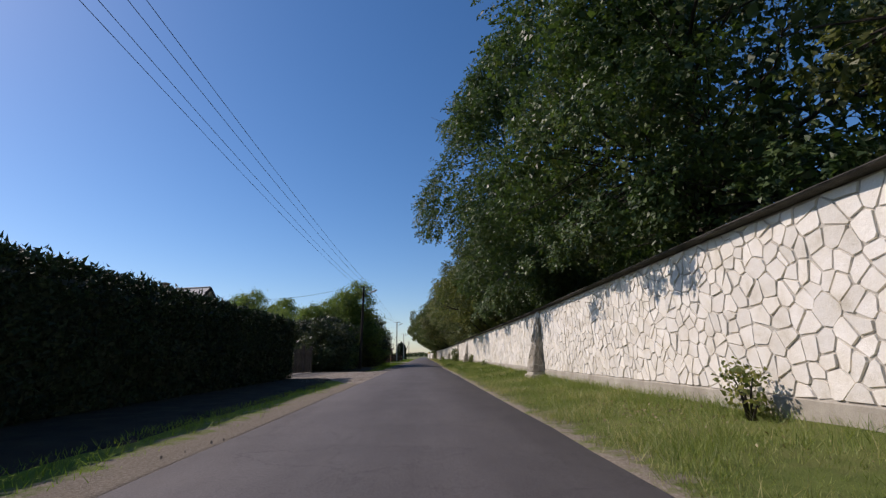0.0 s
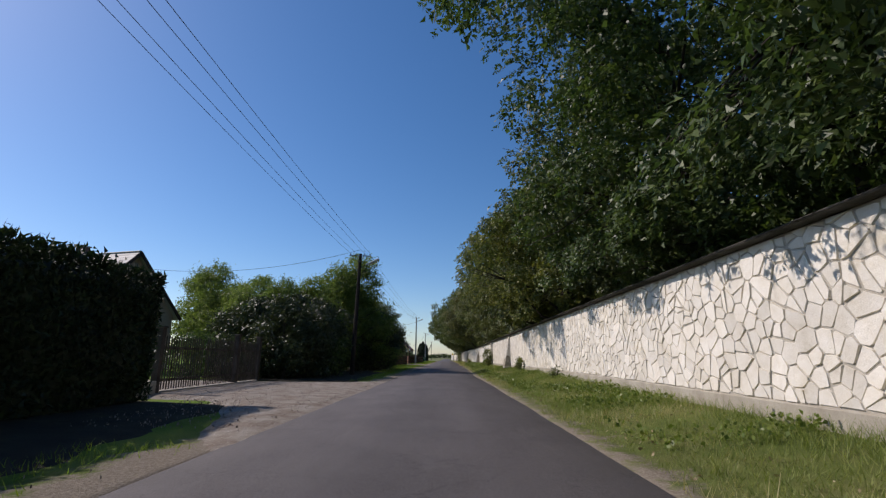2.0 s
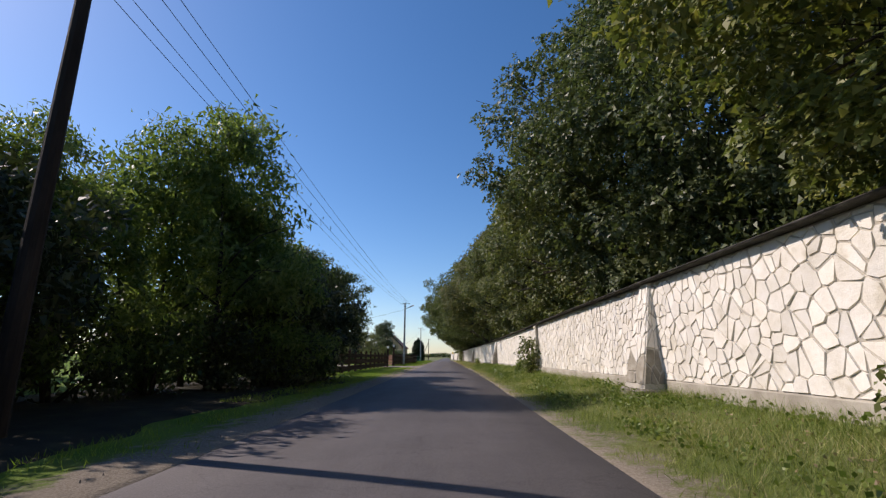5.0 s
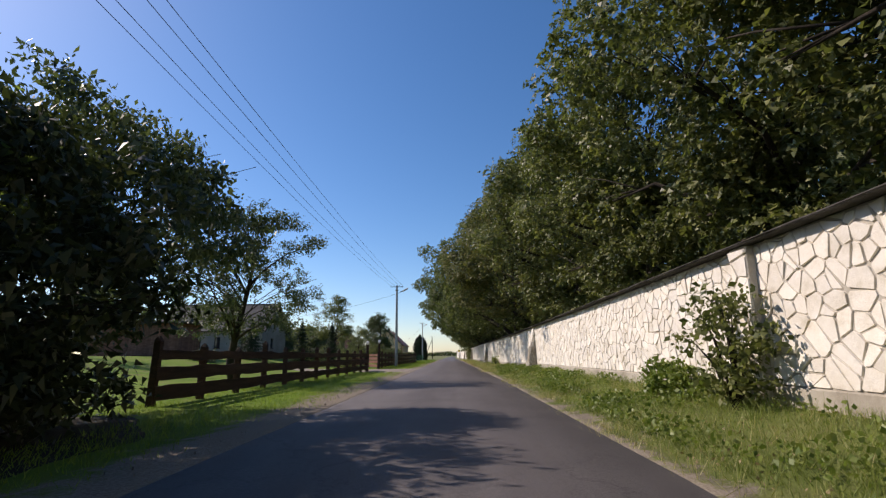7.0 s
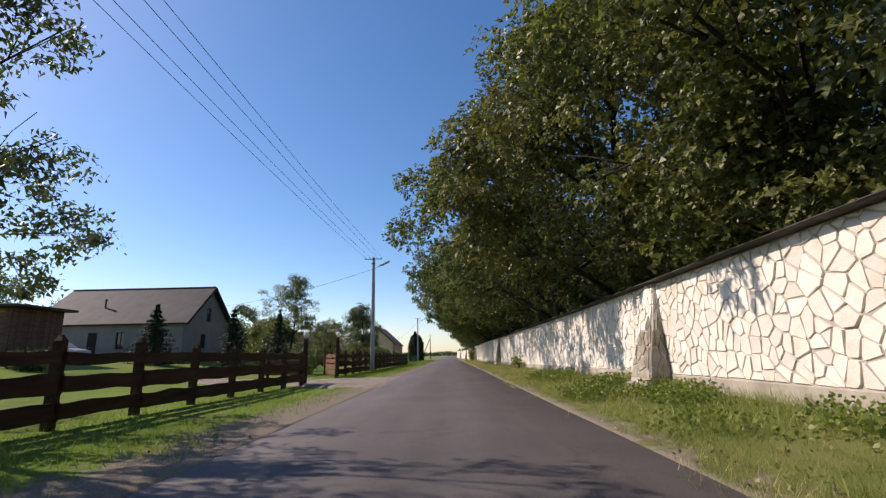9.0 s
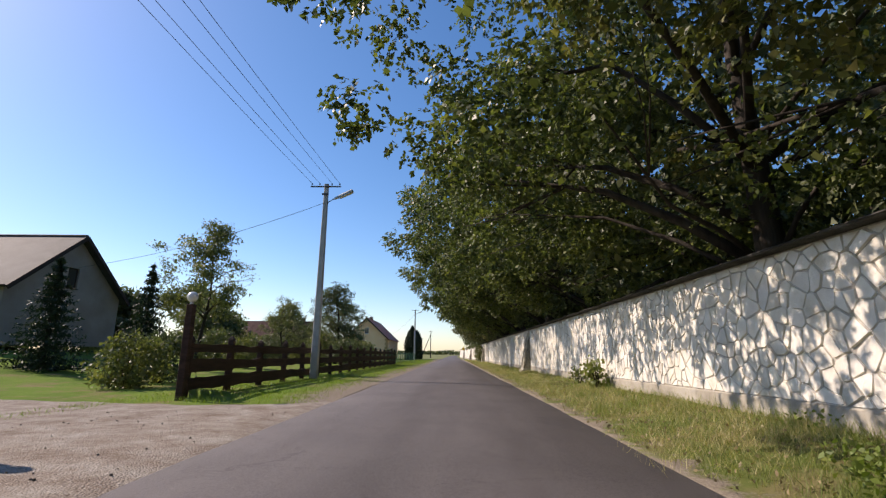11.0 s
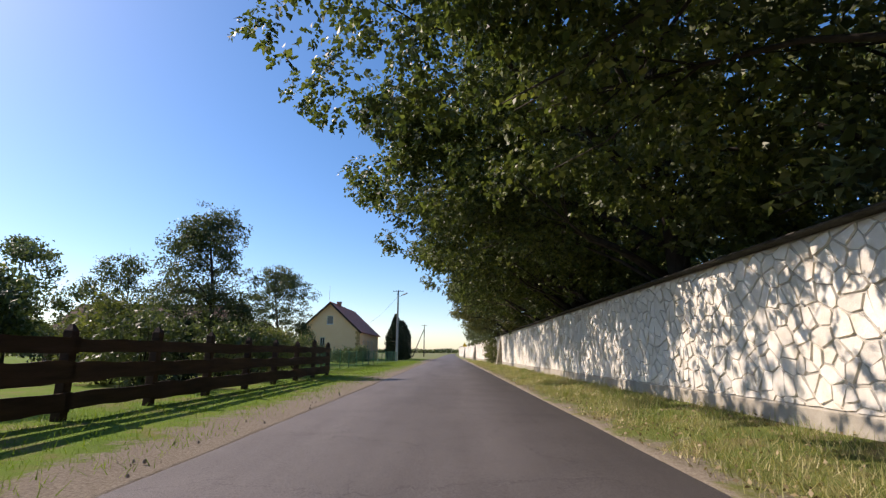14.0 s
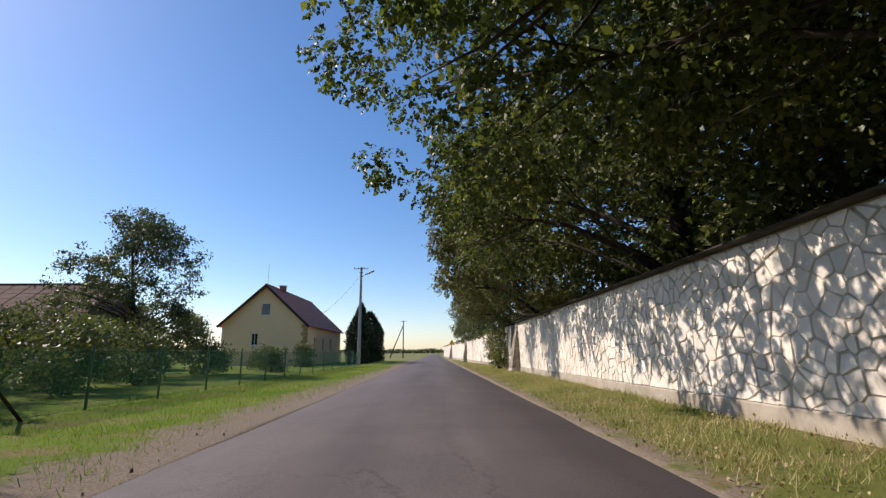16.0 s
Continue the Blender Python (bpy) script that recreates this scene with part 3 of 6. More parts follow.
def build_road():
    ys = [-60] + [-20 + 2 * i for i in range(120)] + [240, 280, 340, 420, 560, 800, 1300]
    verts, faces = [], []
    for j, y in enumerate(ys):
        el, er = 0.07 * noise.noise((0, y * 0.6, 3)), 0.06 * noise.noise((5, y * 0.7, 3))
        bow = 40 * max(0, (y - 300) / 1000) ** 2
        for x, z in ((ROAD_L + el - 0.05, -0.06), (ROAD_L + el, -0.004), (-0.9, 0.022), (0.4, 0.024), (road_r(y) + er, -0.004), (road_r(y) + er + 0.05, -0.06)):
            verts.append((x + bow, y, z))
    for j in range(len(ys) - 1):
        for i in range(5):
            a = j * 6 + i
            faces.append((a, a + 1, a + 7, a + 6))
    tagged(put("road", mesh_of("road", verts, faces, M_ROAD, True)), "narrow grey asphalt village road with worn edges", "road", kind="structure")


def clip_cell(poly, px, py, qx, qy):
    """The part of poly nearer to p than to q."""
    mx, my, dx, dy = (px + qx) / 2, (py + qy) / 2, qx - px, qy - py
    out = []
    for i in range(len(poly)):
        a, b = poly[i - 1], poly[i]
        da, db = (a[0] - mx) * dx + (a[1] - my) * dy, (b[0] - mx) * dx + (b[1] - my) * dy
        if (da < 0) != (db < 0):
            t = da / (da - db)
            out.append((a[0] + (b[0] - a[0]) * t, a[1] + (b[1] - a[1]) * t))
        if db < 0:
            out.append(b)
    return out


def crazy_cells(length, height, step, rng):
    """Irregular polygons that fill a rectangle, as in crazy paving."""
    nx, ny = max(1, round(length / (step * 0.93))), max(1, round(height / (step * 1.1)))
    pts = {}
    for i in range(nx):
        for j in range(ny):
            pts[i, j] = ((i + 0.5 + 0.5 * (j % 2) - 0.25 + 0.52 * (rng.random() * 2 - 1)) * length / nx, (j + 0.5 + 0.50 * (rng.random() * 2 - 1)) * height / ny)
    dead = {k for k in pts if rng.random() < 0.22}
    cells = []
    for (i, j), (px, py) in pts.items():
        if (i, j) in dead:
            continue
        poly = [(max(0, px - 3 * step), 0), (min(length, px + 3 * step), 0), (min(length, px + 3 * step), height), (max(0, px - 3 * step), height)]
        for di in range(-3, 4):
            for dj in range(-3, 4):
                k = (i + di, j + dj)
                if (di or dj) and k in pts and k not in dead:
                    poly = clip_cell(poly, px, py, *pts[k])
                    if not poly:
                        break
            if not poly:
                break
        if len(poly) >= 3:
            cells.append(poly)
    return cells


def stone_geo(poly, rng, joint, depth, bevel):
    """A proud stone over a polygon (u along, v up), rounded at the rim; out is +w."""
    p = np.array(poly)
    keep = [i for i in range(len(p)) if np.linalg.norm(p[i] - p[i - 1]) > 0.035]
    p = p[keep]
    if len(p) < 3:
        return None
    c = p.mean(0)

    def inset(q, d):
        r = []
        for i in range(len(q)):
            a, b, e = q[i - 1], q[i], q[(i + 1) % len(q)]
            u, w = (b - a) / (np.linalg.norm(b - a) + 1e-9), (e - b) / (np.linalg.norm(e - b) + 1e-9)
            nu, nw = np.array((-u[1], u[0])), np.array((-w[1], w[0]))
            k = nu + nw
            k /= max(0.35, k @ k / 2 + 1e-9)
            r.append(b + k * d)
        return np.array(r)
    area = 0.5 * np.sum(p[:, 0] * np.roll(p[:, 1], -1) - p[:, 1] * np.roll(p[:, 0], -1))
    if area < 0.004:
        return None
    rim = inset(p, joint * (0.7 + 0.8 * rng.random()))
    split = []
    for i in range(len(rim)):
        a, b, e = rim[i - 1], rim[i], rim[(i + 1) % len(rim)]
        if rng.random() < 0.6:
            split += [b + (a - b) * (0.06 + 0.12 * rng.random()), b + (e - b) * (0.06 + 0.12 * rng.random())]
        else:
            split.append(b)
    rim = np.array(split) + rng.normal(size=(len(split), 2)) * 0.006
    top = inset(rim, bevel)
    d = depth * (0.7 + 0.6 * rng.random())
    tx, ty = rng.normal() * 0.03, rng.normal() * 0.03
    n = len(rim)
    verts = [(u, v, -0.01) for u, v in rim] + [(u, v, d + (u - c[0]) * tx + (v - c[1]) * ty) for u, v in top]
    faces = []
    for i in range(n):
        a, b = i, (i + 1) % n
        faces.append((a, b, b + n, a + n))
    faces.append(tuple(range(n, 2 * n)))
    return verts, faces


def top_of(y):
    """Height of the wall's stonework."""
    return float(np.interp(y, [-20, 8, 22, 60, 78, 95, 120, 135, 175], [3.06, 3.04, 2.94, 2.88, 2.75, 2.68, 2.72, 2.80, 2.86]))


BUTTRESS_Y = [-12.6, 20.0, 52.85, 87.1, 123.2]
WALL_STONES = []                                     # filled here, made into objects at the end of the file


def build_wall(y0, y1, k, name, step=0.232):
    """A bay of the estate wall from y0 to y1: core, plinth, coping; its stones follow at the end."""
    rng = np.random.default_rng(100 + k)
    root = thing(name, "tall estate wall of white crazy-paved limestone with dark coping", "wall", kind="structure")
    n = max(2, round((y1 - y0) / 0.6))
    ys = [y0 + (y1 - y0) * i / n for i in range(n + 1)]

    def strip(profile):
        verts, faces = [], []
        for y in ys:
            verts += [(x, y, z) for x, z in profile(y)]
        m = len(profile(y0))
        for i in range(n):
            for j in range(m):
                a, b = i * m + j, i * m + (j + 1) % m
                faces.append((a, a + m, b + m, b))
        faces.append(tuple(range(m)))
        faces.append(tuple(reversed(range(n * m, n * m + m))))
        return verts, faces
    put("core", mesh_of("core", *strip(lambda y: [(WALL_X, -0.3), (WALL_X, top_of(y)), (WALL_X + 0.4, top_of(y)), (WALL_X + 0.4, -0.3)]), M_MORTAR), root)
    put("plinth", mesh_of("plinth", *strip(lambda y: [(WALL_X - 0.045, -0.2), (WALL_X - 0.045, bank(y) + 0.25), (WALL_X - 0.03, bank(y) + 0.27), (WALL_X + 0.1, bank(y) + 0.27), (WALL_X + 0.1, -0.2)]), M_PLINTH), root)
    put("coping", mesh_of("coping", *strip(lambda y: [
        (WALL_X - 0.02, top_of(y) + 0.004), (WALL_X - 0.225, top_of(y) + 0.004 + 0.012 * noise.noise((y * 1.3, 9, 0))), (WALL_X - 0.245 + 0.02 * noise.noise((y * 2.1, 3, 0)), top_of(y) + 0.025 + 0.012 * noise.noise((y * 1.7, 1, 0))),
        (WALL_X - 0.225, top_of(y) + 0.045 + 0.012 * noise.noise((y * 2.7, 5, 0))), (WALL_X + 0.2, top_of(y) + 0.13), (WALL_X + 0.55, top_of(y) + 0.06), (WALL_X + 0.55, top_of(y) + 0.004)]), M_COPING), root)
    base = min(bank(y0), bank(y1)) + 0.26
    for poly in crazy_cells(y1 - y0, 3.1 - base, step, rng):
        ctr = sum(q[0] for q in poly) / len(poly) + y0
        lo, hi = bank(ctr) + 0.275, top_of(ctr) - 0.015
        poly = [(u, min(max(v + base, lo), hi)) for u, v in poly]
        poly = [(y1 - y0 - u, v) for u, v in poly][::-1]
        g = stone_geo(poly, rng, 0.0082, 0.022, 0.007)
        if g:
            verts = [(WALL_X - w, y1 - u, v) for u, v, w in g[0]]
            WALL_STONES.append((root, verts, g[1], sum(v[1] for v in verts) / len(verts)))
    return root


BUTTRESS_STONES, PALE_STONES = [], []               # weathered below, still white above


def build_buttress(y):
    """A tapering pier of old stone that leans against the wall."""
    rng = np.random.default_rng(int(y * 10) % 1000 + 7)
    g, t = bank(y) - 0.25, top_of(y) + 0.02
    root = thing("buttress", "tapering stone buttress, white above and weathered brown below", "buttress", pose(WALL_X, y, 0), group="wall buttresses")
    w0, w1, d0, d1 = 0.62, 0.21, 0.58, 0.05
    bm = bmesh.new()
    lv = []
    for i in range(9):
        s = i / 8
        z = g + (t - g) * s
        w, d = w0 + (w1 - w0) * s, d0 + (d1 - d0) * s
        j = 0.012
        lv.append([bm.verts.new((x + rng.normal() * j, yy + rng.normal() * j, z)) for x, yy in ((0.02, -w), (-d, -w), (-d, w), (0.02, w))])
    for a, b in zip(lv, lv[1:]):
        for i in range(3):
            bm.faces.new((a[i + 1], a[i], b[i], b[i + 1]))
    bm.faces.new(lv[-1])
    part("core", bm, M_MORTAR, root)
    part("footing", boxed(-d0 - 0.03, 0.0, -w0 - 0.03, w0 + 0.03, g - 0.1, g + 0.33, bevel=0.04), M_OLDSTONE, root)
    for face in range(2):
        for poly in crazy_cells(1.0, (t - g - 0.42), 0.26, rng):
            gg = stone_geo([(u, v) for u, v in poly], rng, 0.010, 0.022, 0.014)
            if not gg:
                continue
            verts = []
            for u, v, w in gg[0]:
                s = min(1, max(0, (v + 0.42) / (t - g)))
                ww, d = w0 + (w1 - w0) * s, d0 + (d1 - d0) * s
                if face == 0:
                    verts.append((-d - w, ww - 2 * ww * u, v + g + 0.42))
                else:
                    verts.append((-d + d * u, -ww - w, v + g + 0.42))
            white = sum(v[2] for v in verts) / len(verts) + 0.16 * rng.normal() > g + (0.4 if 40 < y < 60 else 0.62 if 80 < y < 100 else 0.84) * (t - g)
            (PALE_STONES if white else BUTTRESS_STONES).append((root, verts, gg[1]))
    return root


def build_pilaster(y, w=0.22, d=0.15):
    """A shallow upright strip of the wall that stands proud of the bays beside it."""
    rng = np.random.default_rng(77)
    g, t = bank(y) - 0.1, top_of(y)
    root = thing("pilaster", "shallow white stone pilaster on the estate wall", "pilaster", pose(WALL_X, y, 0))
    part("core", boxed(-d, 0.02, -w, w, g, t - 0.004, bevel=0.01), M_MORTAR, root)
    for poly in crazy_cells(2 * w, t - g - 0.4, 0.24, rng):
        gg = stone_geo(poly, rng, 0.008, 0.026, 0.010)
        if gg:
            PALE_STONES.append((root, [(-d - k, w - u, v + g + 0.36) for u, v, k in gg[0]], gg[1]))
    return root


build_ground()
build_road()
bays = [-14.0] + BUTTRESS_Y[1:] + [167.0]
for k in range(len(bays) - 1):
    build_wall(bays[k], bays[k + 1], k, "wall_%d" % (k + 1))
for y in BUTTRESS_Y[1:]:
    build_buttress(y)
build_pilaster(66.8)
far_wall = build_wall(169.0, 275.0, 8, "wall_7", 0.55)
far_wall.matrix_world = pose(WALL_X, 169, 0, 0, 0, 1.2) @ Matrix.Translation((-WALL_X, -169, 0))
build_buttress(166.6)
for y in (201.5, 236.0):
    build_buttress(y).matrix_world = pose(WALL_X - (y - 169) * math.tan(math.radians(1.2)), y, 0, 0, 0, 1.2)


# ---- trees behind the wall ----
def row_of(protos, spots):
    """Copies of tree kinds at (kind, x, y, turn, scale); the first of each kind is the original."""
    used = set()
    for kind, x, y, turn, s in spots:
        ob = protos[kind]
        m = pose(x, y, 0.1, 0, 0, turn) @ Matrix.Scale(s, 4)
        if kind not in used:
            used.add(kind)
            ob.matrix_world = m
        else:
            c = copy_thing(ob, m)
            c.matrix_basis = m


def spray_mesh(name, root_at, way, face, per, twig, size, material, rng, slim=0.6, droop=0.3, sag=0.25, folded=False):
    """Leafy twigs: per leaves set left and right along each twig, each a pointed blade, folded where it hangs near the road."""
    k = len(root_at)
    s = np.tile((np.arange(per) + 0.5) / per, (k, 1))[..., None]
    long = (twig * (0.6 + 0.8 * rng.random(k)))[:, None, None]
    way, face = way[:, None, :], face[:, None, :]
    at = root_at[:, None, :] + way * long * s + np.array((0, 0, -1.0)) * sag * long * s ** 2 + rng.normal(size=(k, per, 3)) * twig * 0.06
    side = np.cross(way, face)
    side /= np.linalg.norm(side, axis=2, keepdims=True) + 1e-9
    d = way * 0.55 + side * np.where(np.arange(per) % 2, 0.9, -0.9)[None, :, None] + rng.normal(size=(k, per, 3)) * 0.38
    d[..., 2] -= droop
    d /= np.linalg.norm(d, axis=2, keepdims=True)
    n = face + rng.normal(size=(k, per, 3)) * 0.55
    w = np.cross(d, n)
    w /= np.linalg.norm(w, axis=2, keepdims=True) + 1e-9
    up = np.cross(w, d)
    ln = size * (0.6 + 0.8 * rng.random((k, per, 1)))
    hw = ln * slim * 0.5
    if folded:
        v = np.stack([at, at + d * ln * 0.42 + w * hw + up * hw * 0.3, at + d * ln, at + d * ln * 0.42 - w * hw + up * hw * 0.3], 2)
    else:
        v = np.stack([at - w * hw * 0.7, at + d * ln * 0.4 + w * hw * 1.1, at + d * ln], 2)
    return polygons_mesh(name, v.reshape(-1, v.shape[2], 3), material)


def park_tree(label, seed, height, spread, base, trunk_r, leaves, size, leaf_mat, pads=70, pad_r=1.25, per=10, twig=0.42, slim=0.62, droop=0.3, top=0.75, limbs=16, twigs=16, flat=0.62, clear=0.9, wall=-2.4, fill=4200, bias=1.0, folded=False, sag=0.25, open_fill=1.0, taper=0.5, hang=0):
    """A tall tree of the park: boughs as leafy pads with dark gaps between them, thickest on the open side above the road."""
    rng = np.random.default_rng(seed)
    root = thing("tree", label, "tree", group=G)
    ch = height - base
    ph = rng.random(4) * 6.28

    def reach(t, a):
        prof = math.sin(math.pi * min(1.0, 0.12 + 0.84 * t ** top)) ** taper
        return spread * prof * (1 + 0.15 * math.sin(2 * a + ph[0] + 5 * t) + 0.13 * math.sin(3 * a + ph[1] - 4 * t) + 0.08 * math.sin(7 * t + ph[2]))

    def allowed(p, slack=0.0):
        spared = noise.noise((p[1] * 0.33, seed, 2)) > 0.12
        low = 3.65 if spared and p[0] > wall - 1.3 else 3.75 + clear * max(0.0, wall + 0.6 - p[0])
        return p[2] > low + slack if p[0] < wall + 0.7 else p[0] > wall + 2.2 or p[2] > 3.3
    clumps = []
    while len(clumps) < pads:
        t = rng.random() ** bias
        a = math.pi + 0.35 + rng.normal() * 0.95 if rng.random() < 0.8 else rng.random() * 2 * math.pi
        cr = pad_r * (0.55 + 0.75 * rng.random())
        r = max(0.0, reach(t, a) - cr * 0.7) * (1 - 0.5 * rng.random() ** 2.2)
        c = (r * math.cos(a), r * math.sin(a), base + cr * 0.3 + (ch - cr * 0.8) * t)
        if not allowed(c, 0.15):
            # drawn back to hang just behind the coping
            c = (max(c[0], wall + 0.7 + 1.3 * rng.random()), c[1], max(c[2], 3.6))
        clumps.append((*c, cr))
    pts = [(0, 0, -0.15)]
    for i in range(1, 8):
        t = i / 7
        pts.append((0.22 * math.sin(3 * t + seed) - 0.22 * math.sin(seed), 0.22 * math.cos(2.4 * t + seed) - 0.22 * math.cos(seed), height * 0.82 * t))
    pieces = [tube(pts, [trunk_r * (1.25 if i == 0 else 1.0) * (1 - 0.12 * i) for i in range(8)], 9)]
    for j, i in enumerate(rng.permutation(len(clumps))[: limbs + twigs]):
        c = Vector(clumps[i][:3])
        t = min(0.92, max(0.2, (c.z - 0.5 * math.hypot(c.x, c.y)) / (height * 0.82)))
        k = int(t * 7)
        a = Vector(pts[k]).lerp(Vector(pts[k + 1]), t * 7 - k)
        mid = a.lerp(c, 0.5) + Vector((rng.normal() * 0.4, rng.normal() * 0.4, 0.5 + 0.3 * rng.normal())) * (height / 13)
        r0 = trunk_r * (0.42 if j < limbs else 0.22) * (1 - 0.65 * t)
        pieces.append(tube([a, a.lerp(mid, 0.5) + Vector((0, 0, 0.15)), mid, mid.lerp(c, 0.55), c], [r0, r0 * 0.8, r0 * 0.58, r0 * 0.36, 0.014], 6))
        for _ in range(3):
            e = c + Vector(rng.normal(size=3)) * clumps[i][3] * 0.7
            pieces.append(tube([mid.lerp(c, 0.3), mid.lerp(e, 0.7), e], [r0 * 0.3, r0 * 0.18, 0.008], 5))
    # boughs whose tips hang out over the coping
    tips = np.stack([wall - 0.45 - 1.2 * rng.random(hang), (rng.random(hang) - 0.5) * spread * 1.1, 3.75 + 0.7 * rng.random(hang)], 1)
    for e in tips:
        a, e = Vector(pts[3]), Vector(e)
        pieces.append(tube([a, a.lerp(e, 0.5) + Vector((0, 0, 0.7)), a.lerp(e, 0.85) + Vector((0, 0, 0.3)), e], [0.045, 0.03, 0.018, 0.007], 5))
    put("trunk", mesh_of("trunk", *join_geo(pieces), M_BARK, True), root)
    # twigs on the upper and outer shell of every pad
    cl = np.array(clumps)
    k = leaves // per
    who = rng.choice(len(cl), size=int(k * 1.25), p=cl[:, 3] ** 2 / (cl[:, 3] ** 2).sum())
    c = cl[who]
    out = c[:, :3] - np.array((0, 0, base + ch * 0.42))
    out /= np.linalg.norm(out, axis=1, keepdims=True) + 1e-9
    d = rng.normal(size=(len(c), 3)) + out * 0.6 + np.array((-0.25, -0.2, 0.1))
    d /= np.linalg.norm(d, axis=1, keepdims=True)
    at = c[:, :3] + d * (c[:, 3] * rng.random(len(c)) ** 0.3 * (1 + 0.14 * rng.normal(size=len(c))))[:, None] * np.array((1, 1, flat))
    ok = np.array([allowed(p) for p in at])
    at, d = at[ok][:k], d[ok][:k]
    way = d + rng.normal(size=d.shape) * 0.5 + np.array((0, 0, -0.25))
    way /= np.linalg.norm(way, axis=1, keepdims=True)
    if hang:
        bunch = np.repeat(tips, 22, 0)
        at = np.concatenate([at, bunch + rng.normal(size=bunch.shape) * np.array((0.10, 0.24, 0.12))])
        down = rng.normal(size=bunch.shape) * 0.45 + np.array((-0.3, 0, -0.8))
        way = np.concatenate([way, down / np.linalg.norm(down, axis=1, keepdims=True)])
        d = np.concatenate([d, np.tile((-0.7, -0.3, 0.5), (len(bunch), 1))])
    put("crown", spray_mesh("crown", at, way, d * 0.7 + np.array((0, 0, 0.4)), per, twig, size, leaf_mat, rng, slim, droop, sag, folded), root)
    # fewer, larger sprays close the inside of the crown
    p = cl[rng.integers(len(cl), size=fill), :3]
    axis = np.stack([0 * p[:, 0], 0 * p[:, 1], base + ch * 0.3 + (p[:, 2] - base) * 0.5], 1)
    deep = axis + (p - axis) * (0.25 + 0.55 * rng.random(fill))[:, None] + rng.normal(size=(fill, 3)) * 0.5
    heart = p + rng.normal(size=(fill, 3)) * np.array((0.36, 0.36, 0.22)) * pad_r + np.array((0.3, 0, -0.12))
    p = np.where(rng.random(fill)[:, None] < 0.45, deep, heart)
    p = p[np.array([allowed(q, 0.3) for q in p]) & ((p[:, 0] > wall + 0.6) | (rng.random(fill) < open_fill))]
    put("inner_leaves", leaf_mesh("inner_leaves", p, np.where(p[:, 0] > wall + 0.6, 0.25, 0.18), leaf_mat, rng, 0.3, 0.7, 0.4, True), root)
    return root


G = "park trees"
KINDS = {
    "locust": park_tree("tall locust tree with feathery dark green leaves behind the wall", 11, 18.5, 7.4, 3.0, 0.27, 104000, 0.14, M_LEAF_L, 125, 1.15, 14, 0.38, 0.56, 0.2, clear=0.6, wall=-1.9, flat=0.65, fill=8800, sag=0.4, hang=14),
    "broad": park_tree("broad leafy tree with dense green crown behind the wall", 12, 14.5, 6.9, 2.4, 0.30, 64000, 0.125, M_LEAF, 100, 1.02, 10, 0.26, 0.95, wall=-2.8, fill=7200),
    "yellow": park_tree("leafy tree with yellowing autumn leaves behind the wall", 13, 13.0, 5.5, 2.6, 0.28, 70000, 0.115, M_LEAF_Y, 110, 0.98, 10, 0.26, 0.95, clear=0.3, wall=-1.9, fill=7200, bias=1.2, hang=16),
    "elm": park_tree("leafy elm with grey-green leaves drooping over the wall", 19, 13.5, 5.8, 2.6, 0.28, 56000, 0.115, M_LEAF_L, 95, 1.0, 10, 0.3, 0.8, clear=0.5, wall=-1.9, fill=7000, hang=18),
    "dark": park_tree("dark green shade tree in the park behind the wall", 14, 15.5, 6.2, 2.4, 0.30, 56000, 0.125, M_LEAF_D, 100, 1.05, 10, 0.28, 0.95, wall=-3.6, fill=7200),
    "oak": park_tree("spreading oak whose limbs overhang wall and road", 15, 15.0, 9.7, 3.7, 0.36, 80000, 0.12, M_LEAF_O, 140, 1.08, 10, 0.26, 0.75, limbs=14, twigs=6, flat=0.6, top=0.6, clear=0.1, wall=-1.1, fill=5200, bias=1.25, folded=True, open_fill=0.8),
    "gold": park_tree("spreading tree with yellow-green leaves over wall and road", 16, 16.5, 8.0, 3.2, 0.34, 104000, 0.12, M_LEAF_YG, 165, 1.08, 10, 0.26, 0.95, limbs=12, twigs=6, flat=0.6, top=0.62, clear=0.2, wall=-1.6, fill=8000, taper=0.95),
    "shade": park_tree("dark tree in the second row of the park", 18, 15.0, 6.2, 2.0, 0.30, 24000, 0.15, M_LEAF_D, 90, 1.15, 10, 0.3, 0.95, wall=-5.0, fill=4800),
    "back": make_tree("tree", "dark tree deep in the park", 17, 15.0, 6.0, 0.8, 0.30, 15000, 0.36, M_LEAF_D, M_BARK, 120, 1.6, slim=0.7, group=G),
}
SPOTS_NEAR = [
    ("broad", 9.4, 3, 0, 1.0), ("elm", 6.75, 11.0, 30, 1.0), ("dark", 10.4, 16, 100, 1.0), ("locust", 6.8, 23.0, 0, 1.0), ("elm", 6.85, 29.2, 22, 0.98),
    ("dark", 9.0, 34, 200, 0.95), ("yellow", 6.6, 39.0, 0, 0.86), ("yellow", 6.7, 44.6, 121, 0.9), ("dark", 10.6, 50.0, 88, 0.9), ("dark", 10.0, 54.5, 30, 1.0), ("dark", 8.8, 59.0, 211, 1.08),
    ("broad", 8.2, 63, 30, 0.95), ("broad", 8.0, 69.5, 237, 0.95),
]
